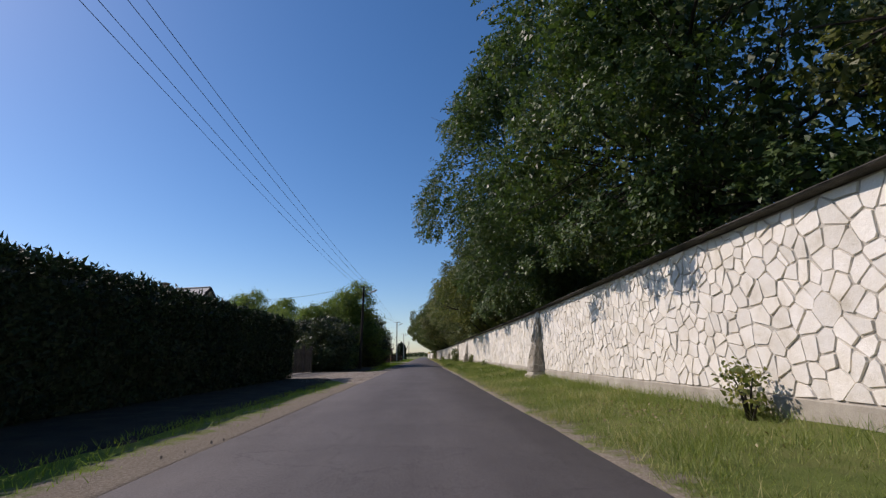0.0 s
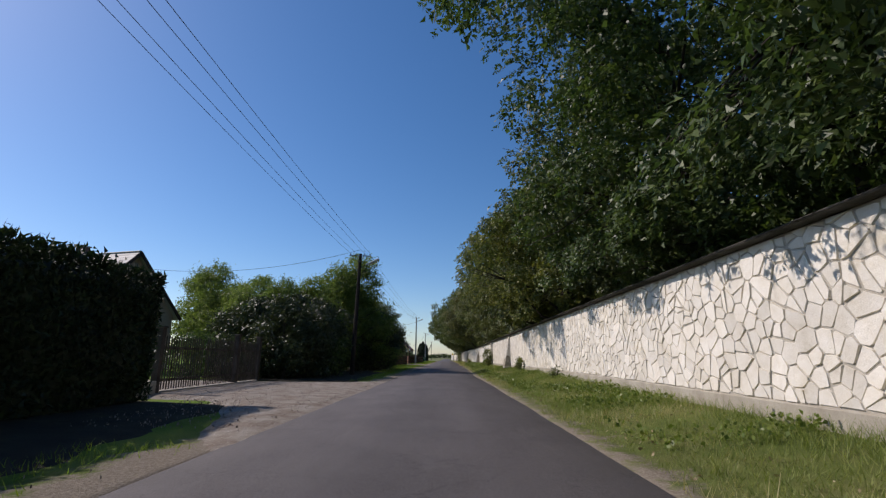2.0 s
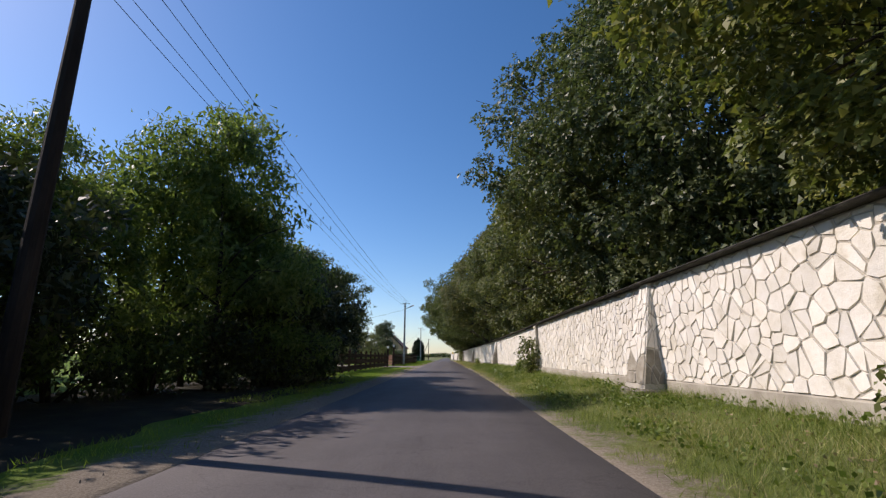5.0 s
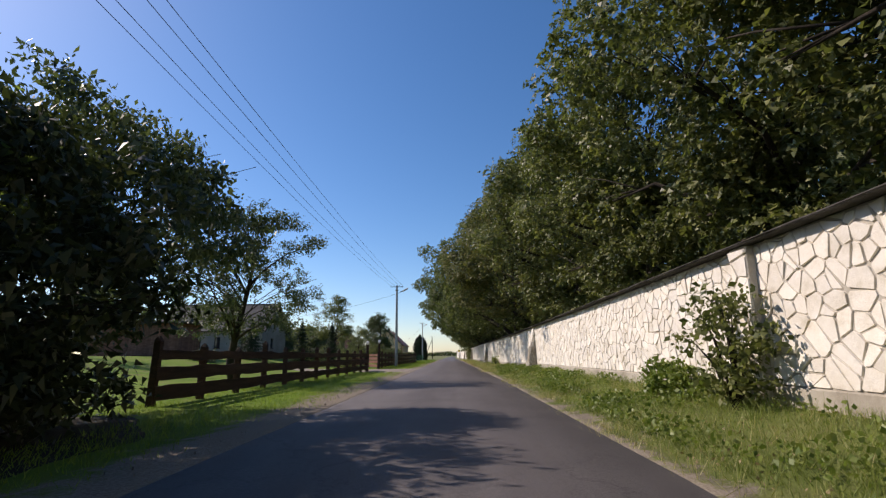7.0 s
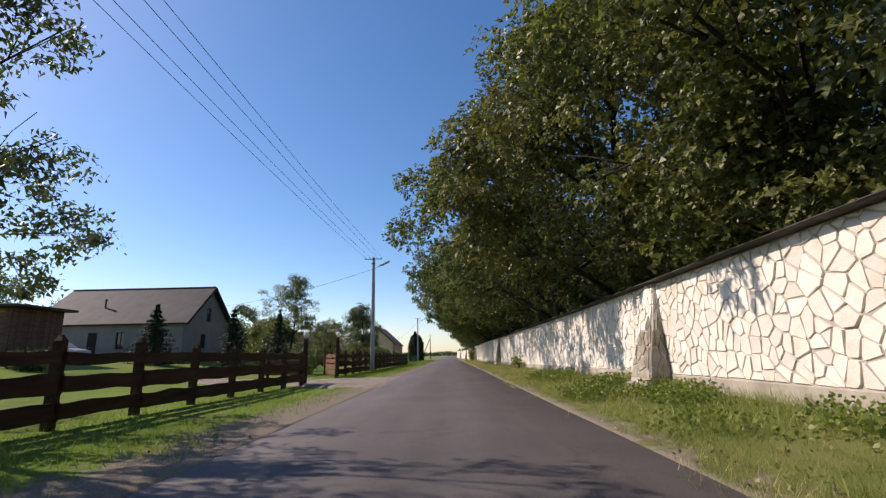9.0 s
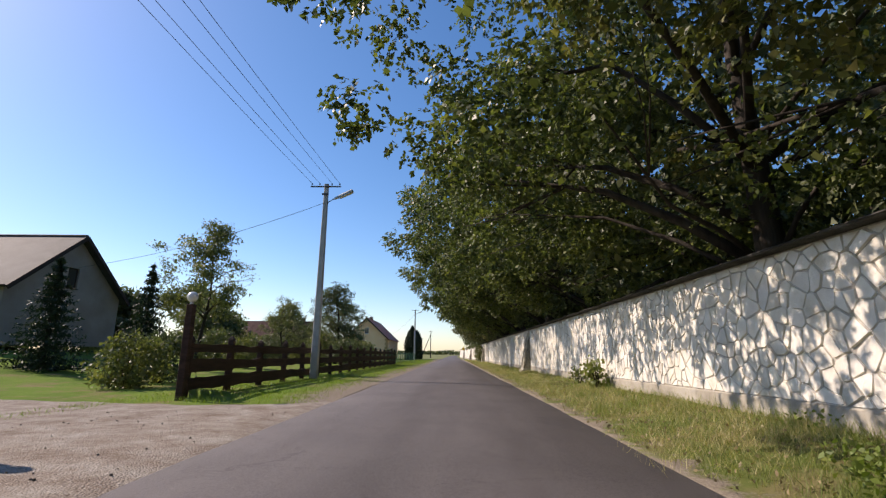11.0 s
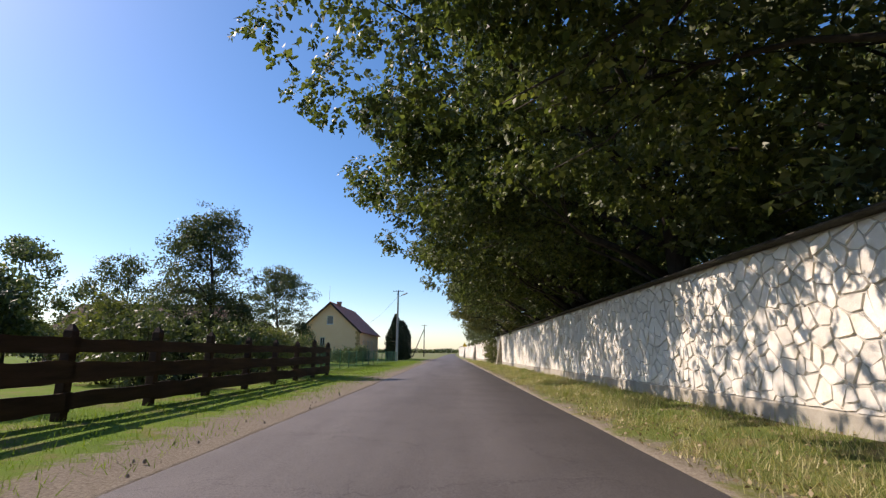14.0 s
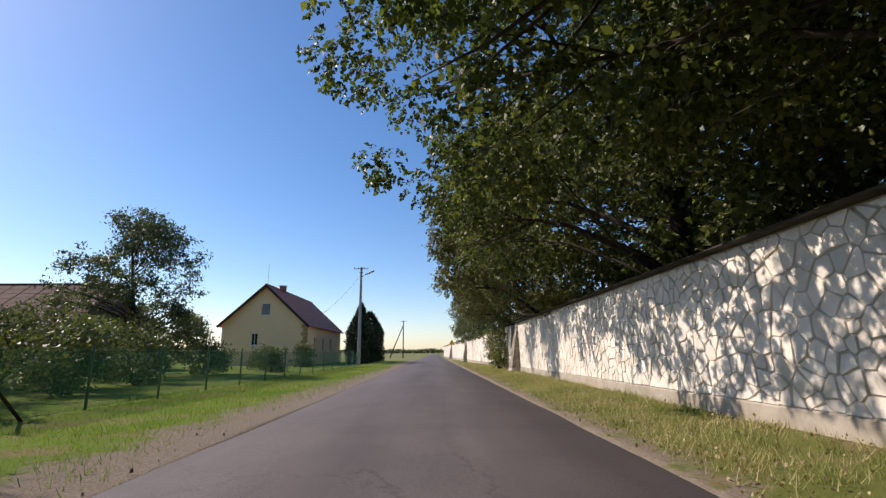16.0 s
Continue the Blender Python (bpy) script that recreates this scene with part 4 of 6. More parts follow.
SPOTS_MIDDLE = [
    ("broad", 7.4, 76, 10, 0.8), ("broad", 6.75, 84, 90, 0.9), ("shade", 11.2, 88.5, 20, 1.1), ("gold", 6.6, 92.5, 300, 0.95), ("oak", 5.95, 101, 193, 0.92), ("shade", 8.0, 106, 260, 1.0),
    ("oak", 7.3, 113.5, 330, 0.88), ("shade", 8.8, 117.0, 40, 1.0), ("oak", 6.2, 122, 21, 1.0), ("shade", 8.8, 127, 20, 1.0), ("oak", 6.05, 132, 116, 1.0),
    ("oak", 6.3, 138.2, 300, 0.86), ("shade", 9.6, 141.5, 10, 1.05),
]
SPOTS_FAR = [
    ("oak", 5.7, 140.8, 239, 1.0), ("shade", 9.0, 147, 70, 1.0), ("oak", 6.4, 150.0, 45, 0.92), ("shade", 9.0, 155, 210, 1.0), ("gold", 5.7, 161, 67, 0.85),
    ("gold", 6.4, 171, 130, 0.75), ("shade", 7.4, 175, 190, 0.77), ("shade", 7.0, 184, 10, 0.74), ("shade", 6.6, 194, 50, 0.75), ("shade", 6.4, 205, 250, 0.73),
    ("shade", 7.0, 216, 90, 0.7),
]
SPOTS = SPOTS_NEAR + SPOTS_MIDDLE + SPOTS_FAR + [("back", 17.0 + math.sin(i), 4 + 9.6 * i, 70 * i, 1.0 + 0.06 * math.sin(2 * i)) for i in range(18)]
row_of(KINDS, [(k, x, y, ((t % 50) - 25) * 0.4 if k != "back" else t, s) for k, x, y, t, s in SPOTS])


def shrub(name, label, seed, w, d, h, leaves, size, mat, category="shrub", slim=0.6, group="", stems=7, clump_r=0.32, folded=False):
    """A many-stemmed bush standing on the ground, leafy to its foot."""
    rng = np.random.default_rng(seed)
    root = thing(name, label, category, group=group)
    clumps = []
    for _ in range(int(14 + 10 * w * d * h / (clump_r * 3) ** 3 * 0.6) if w * d * h > 1 else 14):
        a, r, t = rng.random() * 2 * math.pi, rng.random() ** 0.6, rng.random()
        k = 0.65 + 0.45 * math.sin(math.pi * min(1, t * 0.75 + 0.15))
        clumps.append((w / 2 * r * math.cos(a) * k, d / 2 * r * math.sin(a) * k, h * (0.1 + 0.8 * t), clump_r * (0.6 + 0.8 * rng.random()), 0.85))
    pieces = []
    for i in range(stems):
        c = clumps[rng.integers(len(clumps))]
        pieces.append(tube([(c[0] * 0.1, c[1] * 0.1, -0.08), (c[0] * 0.5, c[1] * 0.5, c[2] * 0.6), c[:3]], [0.02 + 0.01 * h, 0.012 + 0.005 * h, 0.005], 5))
    put("stem", mesh_of("stem", *join_geo(pieces), M_BARK, True), root)
    put("foliage", leaf_mesh("foliage", crown_points(rng, clumps, leaves), np.full(leaves, size), mat, rng, 0.2, slim, 0.4, folded), root)
    return root


UNDER = shrub("shrub", "dense dark undergrowth along the inside of the wall", 31, 3.4, 5.0, 4.4, 4000, 0.175, M_LEAF_D, group="undergrowth behind the wall", clump_r=0.6)
UNDER.matrix_world = pose(7.9, 2, 0.2)
for i, y in enumerate(range(6, 176, 4)):
    copy_thing(UNDER, pose(7.8 + 0.4 * math.sin(i * 2.1), y, 0.2, 0, 0, 180 * (i % 2) + 12 * math.sin(i)) @ Matrix.Scale(0.92 + 0.12 * math.sin(i * 1.7), 4))


# ---- plants along the foot of the wall ----
PLANTS = [
    ("shrub", "small bronze-leaved shrub at the foot of the wall", 51, 0.5, 0.7, 0.75, 420, 0.085, M_LEAF_Y, (4.5, 6.7, 0.24)),
    ("shrub", "low green elder shoots against the wall", 52, 0.4, 0.8, 0.8, 500, 0.10, M_LEAF, (4.65, 46.1, 0.4)),
    ("shrub", "leafy elder bush growing up against the wall", 53, 0.9, 1.5, 2.0, 1500, 0.12, M_LEAF, (4.45, 66.8, 0.36)),
    ("shrub", "yellow-green bush spreading over the verge by the wall", 54, 0.9, 1.8, 0.72, 2000, 0.10, M_WEED, (4.45, 68.9, 0.3)),
    ("shrub", "big-leaved burdock plant at the foot of the wall", 55, 0.55, 0.8, 0.85, 240, 0.15, M_LEAF_BUR, (4.5, 107.6, 0.22)),
    ("shrub", "small dark weed clump at the foot of the wall", 56, 0.4, 0.5, 0.4, 220, 0.08, M_LEAF_D, (4.6, 36.2, 0.38)),
    ("shrub", "small leafy weed by the wall", 57, 0.4, 0.5, 0.5, 200, 0.1, M_LEAF, (4.6, 110.2, 0.22)),
    ("shrub", "ivy-clad bush overhanging the wall's end", 58, 1.6, 2.6, 2.9, 3800, 0.13, M_LEAF, (4.4, 170.9, 0.05)),
]
for nm, lab, seed, w, d, h, nl, sz, mt, at in PLANTS:
    shrub(nm, lab, seed, w, d, h, nl, sz, mt, clump_r=min(0.3, 0.16 + 0.06 * h), slim=0.62 if sz < 0.2 else 0.8, folded=True).matrix_world = pose(*at)


# ---- grass and weeds ----
def scatter(rng, n, x0, x1, y0, y1, keep):
    x, y = x0 + (x1 - x0) * rng.random(n), y0 + (y1 - y0) * rng.random(n)
    ok = np.array([keep(a, b) > c for a, b, c in zip(x, y, rng.random(n))])
    x, y = x[ok], y[ok]
    z = np.array([ground_z(a, b) - 0.01 for a, b in zip(x, y)])
    return np.stack([x, y, z], 1)


def build_grass():
    rng = np.random.default_rng(9)

    def right_keep(x, y):
        return min(1.0, (x - road_r(y) - 0.20 - 0.35 * noise.noise((y * 0.8, 1, 2)) - 0.2 * noise.noise((y * 3.3, 1, 2))) / 0.5) * (0.55 + 0.7 * noise.noise((x * 0.6, y * 0.6, 8)) + 0.2)
    root = thing("grass", "rough green grass of the verge below the wall", "grass", kind="stuff")
    feet = scatter(rng, 290000, 1.95, 4.86, -4, 132, lambda x, y: right_keep(x, y) * min(1.0, max(0.10, (110 - y) / 20)))
    tall = 0.085 + 0.08 * np.array([noise.noise((a * 0.5, b * 0.5, 3)) for a, b in feet[:, :2]]) + 0.11 * np.clip((feet[:, 0] - 4.0) / 0.7, 0, 1)
    put("blades", blade_mesh("blades", feet, tall, 0.0046, M_BLADE_R, rng), root)
    root = thing("grass", "dry yellowing grass of the verge below the wall", "grass", kind="stuff")
    feet = scatter(rng, 120000, 2.1, 4.86, 92, 190, lambda x, y: right_keep(x, y) * (0.75 + 1.5 * noise.noise((x * 0.8, y * 0.5, 21))))
    put("blades", blade_mesh("blades", feet, np.full(len(feet), 0.12), 0.0055, M_BLADE_DRY, rng), root)
    tufts = []
    for _ in range(420):
        x, y = 2.7 + 2.05 * rng.random() ** 0.6, -4 + 190 * rng.random()
        k = 40
        q = np.stack([x + 0.07 * rng.normal(size=k), y + 0.09 * rng.normal(size=k), np.full(k, ground_z(x, y) - 0.01)], 1)
        tufts.append(q[q[:, 0] < 4.84])
    tufts = np.concatenate(tufts)
    put("tuft_blades", blade_mesh("tuft_blades", tufts, np.full(len(tufts), 0.21), 0.004, M_BLADE_R, rng, 0.4), root)
    feet = scatter(rng, 60000, 2.1, 4.86, -6, 100, lambda x, y: 0.12 + noise.noise((x, y * 0.5, 6)) * 1.8)
    put("dry_blades", blade_mesh("dry_blades", feet, np.full(len(feet), 0.17), 0.004, M_BLADE_DRY, rng), root)

    def left_keep(x, y):
        if (22.5 < y < 39.5 and x < -3.3) or (94.6 < y < 103.5 and x > -7.2) or (y < 29.5 and x < -4.7) or (39 < y < 54 and x < -4.7) or (54 <= y < 69 and x < -5.8):
            return 0
        return min(1.0, ((-3.08 if y > 70 else -3.4) - x - 0.6 * noise.noise((y * 0.7, 1, 5)) - 0.3 * noise.noise((y * 3.1, 1, 5))) / 0.8) * (0.7 + 0.8 * noise.noise((x * 0.5, y * 0.5, 1)))
    root = thing("grass", "short bright green grass of the verge and meadow", "grass", kind="stuff")
    feet = scatter(rng, 185000, -7.9, -2.9, -4, 182, left_keep)
    put("blades", blade_mesh("blades", feet, np.full(len(feet), 0.085), 0.0055, M_BLADE, rng), root)
    root = thing("leaf_litter", "fallen brown leaves on the verge below the trees", "leaves", kind="stuff")
    feet = scatter(rng, 20000, 2.45, 4.86, -4, 185, lambda x, y: (0.12 if y < 95 else 0.8) + 0.9 * noise.noise((x * 0.9, y * 0.3, 16)))
    feet[:, 2] += 0.03 + 0.05 * rng.random(len(feet))
    put("leaves", leaf_mesh("leaves", feet, np.full(len(feet), 0.05), M_LITTER, rng, 0.0, 0.6, 0.4, True), root)
    root = thing("weeds", "patch of leafy green nettles on the verge", "weeds", kind="stuff")
    feet = np.concatenate([scatter(rng, 34000, 2.9, 4.75, 71, 99, lambda x, y: 2.2 * noise.noise((x * 0.8, y * 0.4, 12)) + 0.25),
                           scatter(rng, 42000, 2.7, 4.8, 22, 71, lambda x, y: 1.8 * noise.noise((x * 0.9, y * 0.35, 12)) + 0.12)])
    feet[:, 2] += np.where(feet[:, 1] < 71, 0.19, 0.27) * rng.random(len(feet)) ** 0.6
    put("leaves", leaf_mesh("leaves", feet, np.full(len(feet), 0.065), M_WEED, rng, -0.1, 0.75, 0.4, True), root)


build_grass()


# ---- left side ----
def build_hedge():
    rng = np.random.default_rng(5)
    root = thing("hedge", "tall dark clipped conifer hedge with ragged top", "hedge")
    x0, x1, y0, y1, h = -9.2, -7.6, -14.0, 28.4, 3.25
    bm = bmesh.new()
    ys = [y0 + (y1 - y0) * i / 60 for i in range(61)]
    for y in ys:
        pr = [(x1 - 0.25, 0), (x1 - 0.12, 1.2), (x1 - 0.2, h - 0.5), (x1 - 0.5, h - 0.25), (x0 + 0.5, h - 0.25), (x0 + 0.2, 0)]
        for x, z in pr:
            bm.verts.new((x + 0.12 * noise.noise((y, z, 1)), y, z + (0.12 * noise.noise((y * 0.7, x, 5)) if z > 2 else 0)))
    bm.verts.ensure_lookup_table()
    for i in range(60):
        for j in range(5):
            a = i * 6 + j
            bm.faces.new([bm.verts[k] for k in (a, a + 1, a + 7, a + 6)])
    bm.faces.new([bm.verts[360 + j] for j in range(6)])
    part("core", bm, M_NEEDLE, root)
    n = 85000
    side = rng.random(n)
    y = y0 + (y1 - y0) * rng.random(n)
    z = h * rng.random(n) ** 0.85
    lump = np.array([0.22 * noise.noise((a * 0.9, b * 0.9, 2)) for a, b in zip(y, z)])
    x = np.where(side < 0.62, x1 + lump - 0.12 * rng.random(n), x0 + (x1 - x0) * rng.random(n))
    top = h + np.array([0.16 * noise.noise((a * 0.8, 3, 1)) + 0.10 * noise.noise((a * 3.1, 3, 1)) for a in y])
    z = np.where(side < 0.62, z, top - 0.2 + 0.28 * rng.random(n) ** 2)
    sprig = side > 0.975
    z = np.where(sprig, top - 0.05 + 0.26 * rng.random(n) ** 2, z)
    endm = (side > 0.57) & (side < 0.62)
    y = np.where(endm, y1 + 0.1 * rng.random(n), y)
    x = np.where(endm, x0 + (x1 - x0) * rng.random(n), x)
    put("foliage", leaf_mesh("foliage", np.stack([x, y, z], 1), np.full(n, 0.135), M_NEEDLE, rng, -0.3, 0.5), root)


build_hedge()

# thicket of young locust trees and bushes between drive and meadow
THICKET = {
    "a": make_tree("tree", "young locust tree with feathery pale green leaves", 41, 8.5, 2.7, 0.8, 0.10, 17000, 0.20, M_LEAF_T, M_BARK, 120, 0.52, slim=0.36, droop=0.4, group="roadside thicket"),
    "b": make_tree("tree", "bushy roadside tree dense to the ground", 42, 6.8, 2.9, 0.4, 0.10, 18000, 0.16, M_LEAF_T, M_BARK, 100, 0.55, slim=0.5, group="roadside thicket"),
    "c": make_tree("tree", "dark bushy roadside tree", 43, 5.0, 2.5, 0.2, 0.09, 14000, 0.18, M_LEAF_SHADED, M_BARK, 70, 0.6, slim=0.5, group="roadside thicket"),
}
THICKET_NEAR = [
    ("c", -10.9, 44.0, 0, 0.9), ("c", -8.8, 42.2, 200, 0.86), ("c", -8.3, 45.2, 100, 0.84), ("c", -9.0, 47.8, 300, 0.74), ("a", -14.5, 50.0, 0, 0.72),
    ("a", -16.5, 53.0, 140, 0.80), ("a", -19.6, 55.5, 40, 1.04), ("b", -17.0, 58.5, 10, 1.22), ("a", -23.0, 60.0, 90, 1.05), ("b", -21.0, 57.5, 200, 1.02),
    ("b", -24.5, 66.0, 30, 1.1), ("c", -13.0, 45.0, 70, 0.8), ("c", -10.0, 46.6, 90, 1.0),
]
THICKET_FAR = [
    ("a", -11.0, 47.6, 30, 0.74), ("b", -12.6, 52.0, 200, 0.95), ("c", -9.4, 49.8, 180, 1.05), ("a", -10.6, 52.8, 70, 0.85), ("b", -9.8, 53.6, 120, 0.85),
    ("a", -9.4, 56.6, 250, 1.05), ("a", -8.0, 58.0, 150, 1.2), ("b", -7.4, 60.4, 300, 1.0), ("a", -10.0, 60.0, 10, 1.05), ("c", -6.9, 62.4, 60, 1.05),
    ("b", -8.8, 64.4, 260, 1.05), ("c", -6.6, 65.4, 200, 1.0), ("a", -9.8, 63.2, 90, 1.05),
]
row_of(THICKET, THICKET_NEAR + THICKET_FAR)
# bushes at the thicket's foot; most have its shade in their leaf colour
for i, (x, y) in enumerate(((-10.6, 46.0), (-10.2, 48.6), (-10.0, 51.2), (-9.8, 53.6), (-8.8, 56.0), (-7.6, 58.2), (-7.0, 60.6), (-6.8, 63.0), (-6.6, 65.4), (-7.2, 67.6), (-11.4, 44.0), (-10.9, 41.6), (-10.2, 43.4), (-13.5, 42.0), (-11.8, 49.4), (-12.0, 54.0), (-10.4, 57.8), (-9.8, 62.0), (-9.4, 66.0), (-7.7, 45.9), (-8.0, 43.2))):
    shrub("shrub", "dark bush filling the foot of the thicket", 210 + i, 2.5, 3.0, 2.5, 2600, 0.17, (M_LEAF_SHADED, M_LEAF_L)[i % 3 == 1], group="thicket bushes", clump_r=0.5).matrix_world = pose(x, y, 0, 0, 0, 40 * i)
BIG = make_tree("tree", "tall locust tree overhanging the verge", 44, 8.0, 3.9, 2.4, 0.18, 32000, 0.15, M_LEAF_D, M_BARK, 105, 0.8, slim=0.5, droop=0.6, folded=True)
BIG.matrix_world = pose(-8.9, 69.8, 0)


def build_pole(x, y, h, wood, lamp, lean=(0, 0)):
    mat = M_WOODPOLE if wood else M_CONCRETE_POLE
    m = pose(x, y, 0)
    m[0][2], m[1][2] = lean
    root = thing("utility_pole", "%s utility pole carrying cables%s" % ("dark wooden" if wood else "grey concrete", " and a street lamp" if lamp else ""), "utility pole", pose(x, y, 0, math.degrees(-lean[1]), math.degrees(lean[0]), 0), group="roadside poles")
    if wood:
        part("shaft", tube_bm([(0, 0, -0.3), (0, 0, h * 0.5), (0, 0, h)], [0.16, 0.13, 0.10], 10), mat, root)
    else:
        bm = bmesh.new()
        rings = []
        for t in (0, 0.33, 0.66, 1):
            w, d, c = 0.17 - 0.07 * t, 0.15 - 0.06 * t, 0.03
            rings.append([bm.verts.new((px, py, -0.3 + (h + 0.3) * t)) for px, py in ((-w + c, -d), (w - c, -d), (w, -d + c), (w, d - c), (w - c, d), (-w + c, d), (-w, d - c), (-w, -d + c))])
        for a, b in zip(rings, rings[1:]):
            for i in range(8):
                bm.faces.new((a[i], a[(i + 1) % 8], b[(i + 1) % 8], b[i]))
        bm.faces.new(rings[0][::-1])
        bm.faces.new(rings[-1])
        part("shaft", bm, mat, root)
    part("crossarm", boxed(-0.75, 0.75, -0.17, -0.11, h - 0.20, h - 0.14, bevel=0.008), M_DARKSTEEL, root)
    pin = mesh_of("insulator", *join_geo([tube([(0, 0, -0.02), (0, 0, 0.05), (0, 0, 0.06), (0, 0, 0.11), (0, 0, 0.14)], [0.010, 0.010, 0.034, 0.038, 0.02], 8)]), M_PORCELAIN)
    for dx in (-0.68, -0.3, 0.3, 0.68):
        put("insulator", pin, root, Matrix.Translation((dx, -0.14, h - 0.14)))
    part("bracket", boxed(-0.16, 0.16, -0.20, -0.168, h - 0.62, h - 0.52, bevel=0.008), M_DARKSTEEL, root)
    if lamp:
        part("lamp_arm", tube_bm([(0.08, -0.05, h - 1.05), (0.18, -0.05, h - 0.92), (0.48, -0.05, h - 0.74)], [0.024, 0.024, 0.022], 8), M_DARKSTEEL, root)
        # a long tapering head, tilted up from the arm
        bm = bmesh.new()
        rings = []
        for u, w, hh in ((0.0, 0.05, 0.04), (0.12, 0.08, 0.055), (0.5, 0.115, 0.075), (0.95, 0.15, 0.085), (1.02, 0.13, 0.06)):
            cx, cz = 0.42 + u * 0.9, h - 0.78 + u * 0.42
            rings.append([bm.verts.new((cx - 0.42 * hh * q, -0.05 + w * p, cz + 0.9 * hh * q)) for p, q in ((-1, -0.7), (1, -0.7), (1.0, 0.3), (0.6, 1), (-0.6, 1), (-1.0, 0.3))])
        for a, b in zip(rings, rings[1:]):
            for k in range(6):
                bm.faces.new((a[k], a[(k + 1) % 6], b[(k + 1) % 6], b[k]))
        bm.faces.new(rings[0][::-1])
        bm.faces.new(rings[-1])
        head = part("lamp_head", bm, M_LAMPBODY, root)
        lens = part("lens", boxed(0.0, 0.62, -0.11, 0.11, -0.012, 0.012, bevel=0.008), M_LAMPGLASS, head)
        lens.matrix_basis = Matrix.Translation((0.70, -0.05, h - 0.735)) @ Matrix.Rotation(-math.atan2(0.42, 0.9), 4, "Y")
    return root


POLES = [(-6.5, -9.0, 9.3, True, False), (-6.3, 48.5, 8.25, True, True, (0.03, -0.03)), (-6.25, 114.4, 9.3, False, True), (-7.5, 186.5, 9.8, False, True)]
for p in POLES:
    build_pole(*p)


def cable(a, b, sag, r=0.0085, label="black overhead cable hanging between poles"):
    n = 24
    pts = []
    for i in range(n + 1):
        t = i / n
        q = Vector(a).lerp(Vector(b), t)
        q.z -= sag * 4 * t * (1 - t)
        pts.append(q)
    me = mesh_of("cable", *tube(pts, [r] * (n + 1), 5), M_CABLE)
    tagged(put("overhead_cable", me), label, "cable", "overhead cables")


TIPS = [(p[0] + (p[5][0] if len(p) > 5 else 0) * p[2], p[1] + (p[5][1] if len(p) > 5 else 0) * p[2] - 0.14, p[2] - 0.01) for p in POLES]
for p, q in zip(TIPS[:2], TIPS[1:3]):
    for dx in (-0.68, -0.3, 0.3, 0.68):
        cable((p[0] + dx, p[1], p[2]), (q[0] + dx, q[1], q[2]), 0.7)
DROP = "thin service cable from pole to house"
cable((TIPS[1][0], TIPS[1][1], 8.5), (-21.1, 48.5, 7.1), 0.7, 0.012, DROP)
cable((TIPS[2][0], TIPS[2][1], 8.3), (-21.9, 119.2, 5.9), 0.4, 0.012, DROP)
cable((TIPS[3][0], TIPS[3][1], 9.0), (-12.6, 189.5, 4.9), 0.4, 0.012, DROP)


def wavy_board(x, ya, yb, z, h, th, rng, wood=None):
    """A rough-sawn board with natural edges, along y."""
    n = 8
    verts, faces = [], []
    s = rng.random() * 100
    for i in range(n + 1):
        y = ya + (yb - ya) * i / n
        lo, hi = z - h / 2 + 0.05 * noise.noise((y * 1.3, s, 0)), z + h / 2 + 0.05 * noise.noise((y * 1.3, s, 9))
        verts += [(x - th / 2, y, lo), (x + th / 2, y, lo), (x + th / 2, y, hi), (x - th / 2, y, hi)]
    for i in range(n):
        for j in range(4):
            a, b = i * 4 + j, i * 4 + (j + 1) % 4
            faces.append((a, b, b + 4, a + 4))
    faces += [(3, 2, 1, 0), tuple(n * 4 + j for j in range(4))]
    return mesh_of("board", verts, faces, wood or M_FENCE)


def build_ranch_fence(y0, y1, x0, x1, seed):
    rng = np.random.default_rng(seed)
    root = thing("fence", "dark brown ranch fence of rough wavy boards on wooden posts", "fence")
    n = round((y1 - y0) / 2.25)
    ys = [y0 + (y1 - y0) * i / n for i in range(n + 1)]
    xs = [x0 + (x1 - x0) * i / n for i in range(n + 1)]
    for x, y in zip(xs, ys):
        h = 1.5 + 0.05 * rng.normal()
        bm = boxed(-0.085, 0.085, -0.085, 0.085, -0.2, h, bevel=0.012)
        bmesh.ops.create_cone(bm, cap_ends=True, segments=4, radius1=0.115, radius2=0.03, depth=0.11, matrix=Matrix.Translation((0, 0, h + 0.055)) @ Matrix.Rotation(math.pi / 4, 4, "Z"))
        part("post", bm, M_FENCE, root).matrix_basis = pose(x, y, 0, rng.normal() * 0.7, rng.normal() * 0.7, 0)
    for i in range(n):
        for z, h in ((0.32, 0.32), (0.79, 0.31), (1.24, 0.24)):
            put("board", wavy_board(0.10, -0.06, ys[i + 1] - ys[i] + 0.06, z, h * (0.85 + 0.3 * rng.random()), 0.035, rng), root, pose(xs[i], ys[i], 0, 0, 0, -math.degrees(math.atan2(xs[i + 1] - xs[i], ys[i + 1] - ys[i]))))
    return root


build_ranch_fence(71.0, 97.6, -7.3, -6.7, 3)
build_ranch_fence(105.0, 144.0, -6.9, -6.2, 4)


# ---- gate and gravel at the first house ----
def rim_distance(x, y, outline):
    """How far inside the outline a point lies (negative outside)."""
    inside, best = False, 1e9
    n = len(outline)
    for i in range(n):
        (ax, ay), (bx, by) = outline[i], outline[(i + 1) % n]
        if (ay > y) != (by > y) and x < ax + (y - ay) * (bx - ax) / (by - ay):
            inside = not inside
        t = max(0, min(1, ((x - ax) * (bx - ax) + (y - ay) * (by - ay)) / ((bx - ax) ** 2 + (by - ay) ** 2)))
        best = min(best, math.hypot(x - ax - t * (bx - ax), y - ay - t * (by - ay)))
    return best if inside else -best


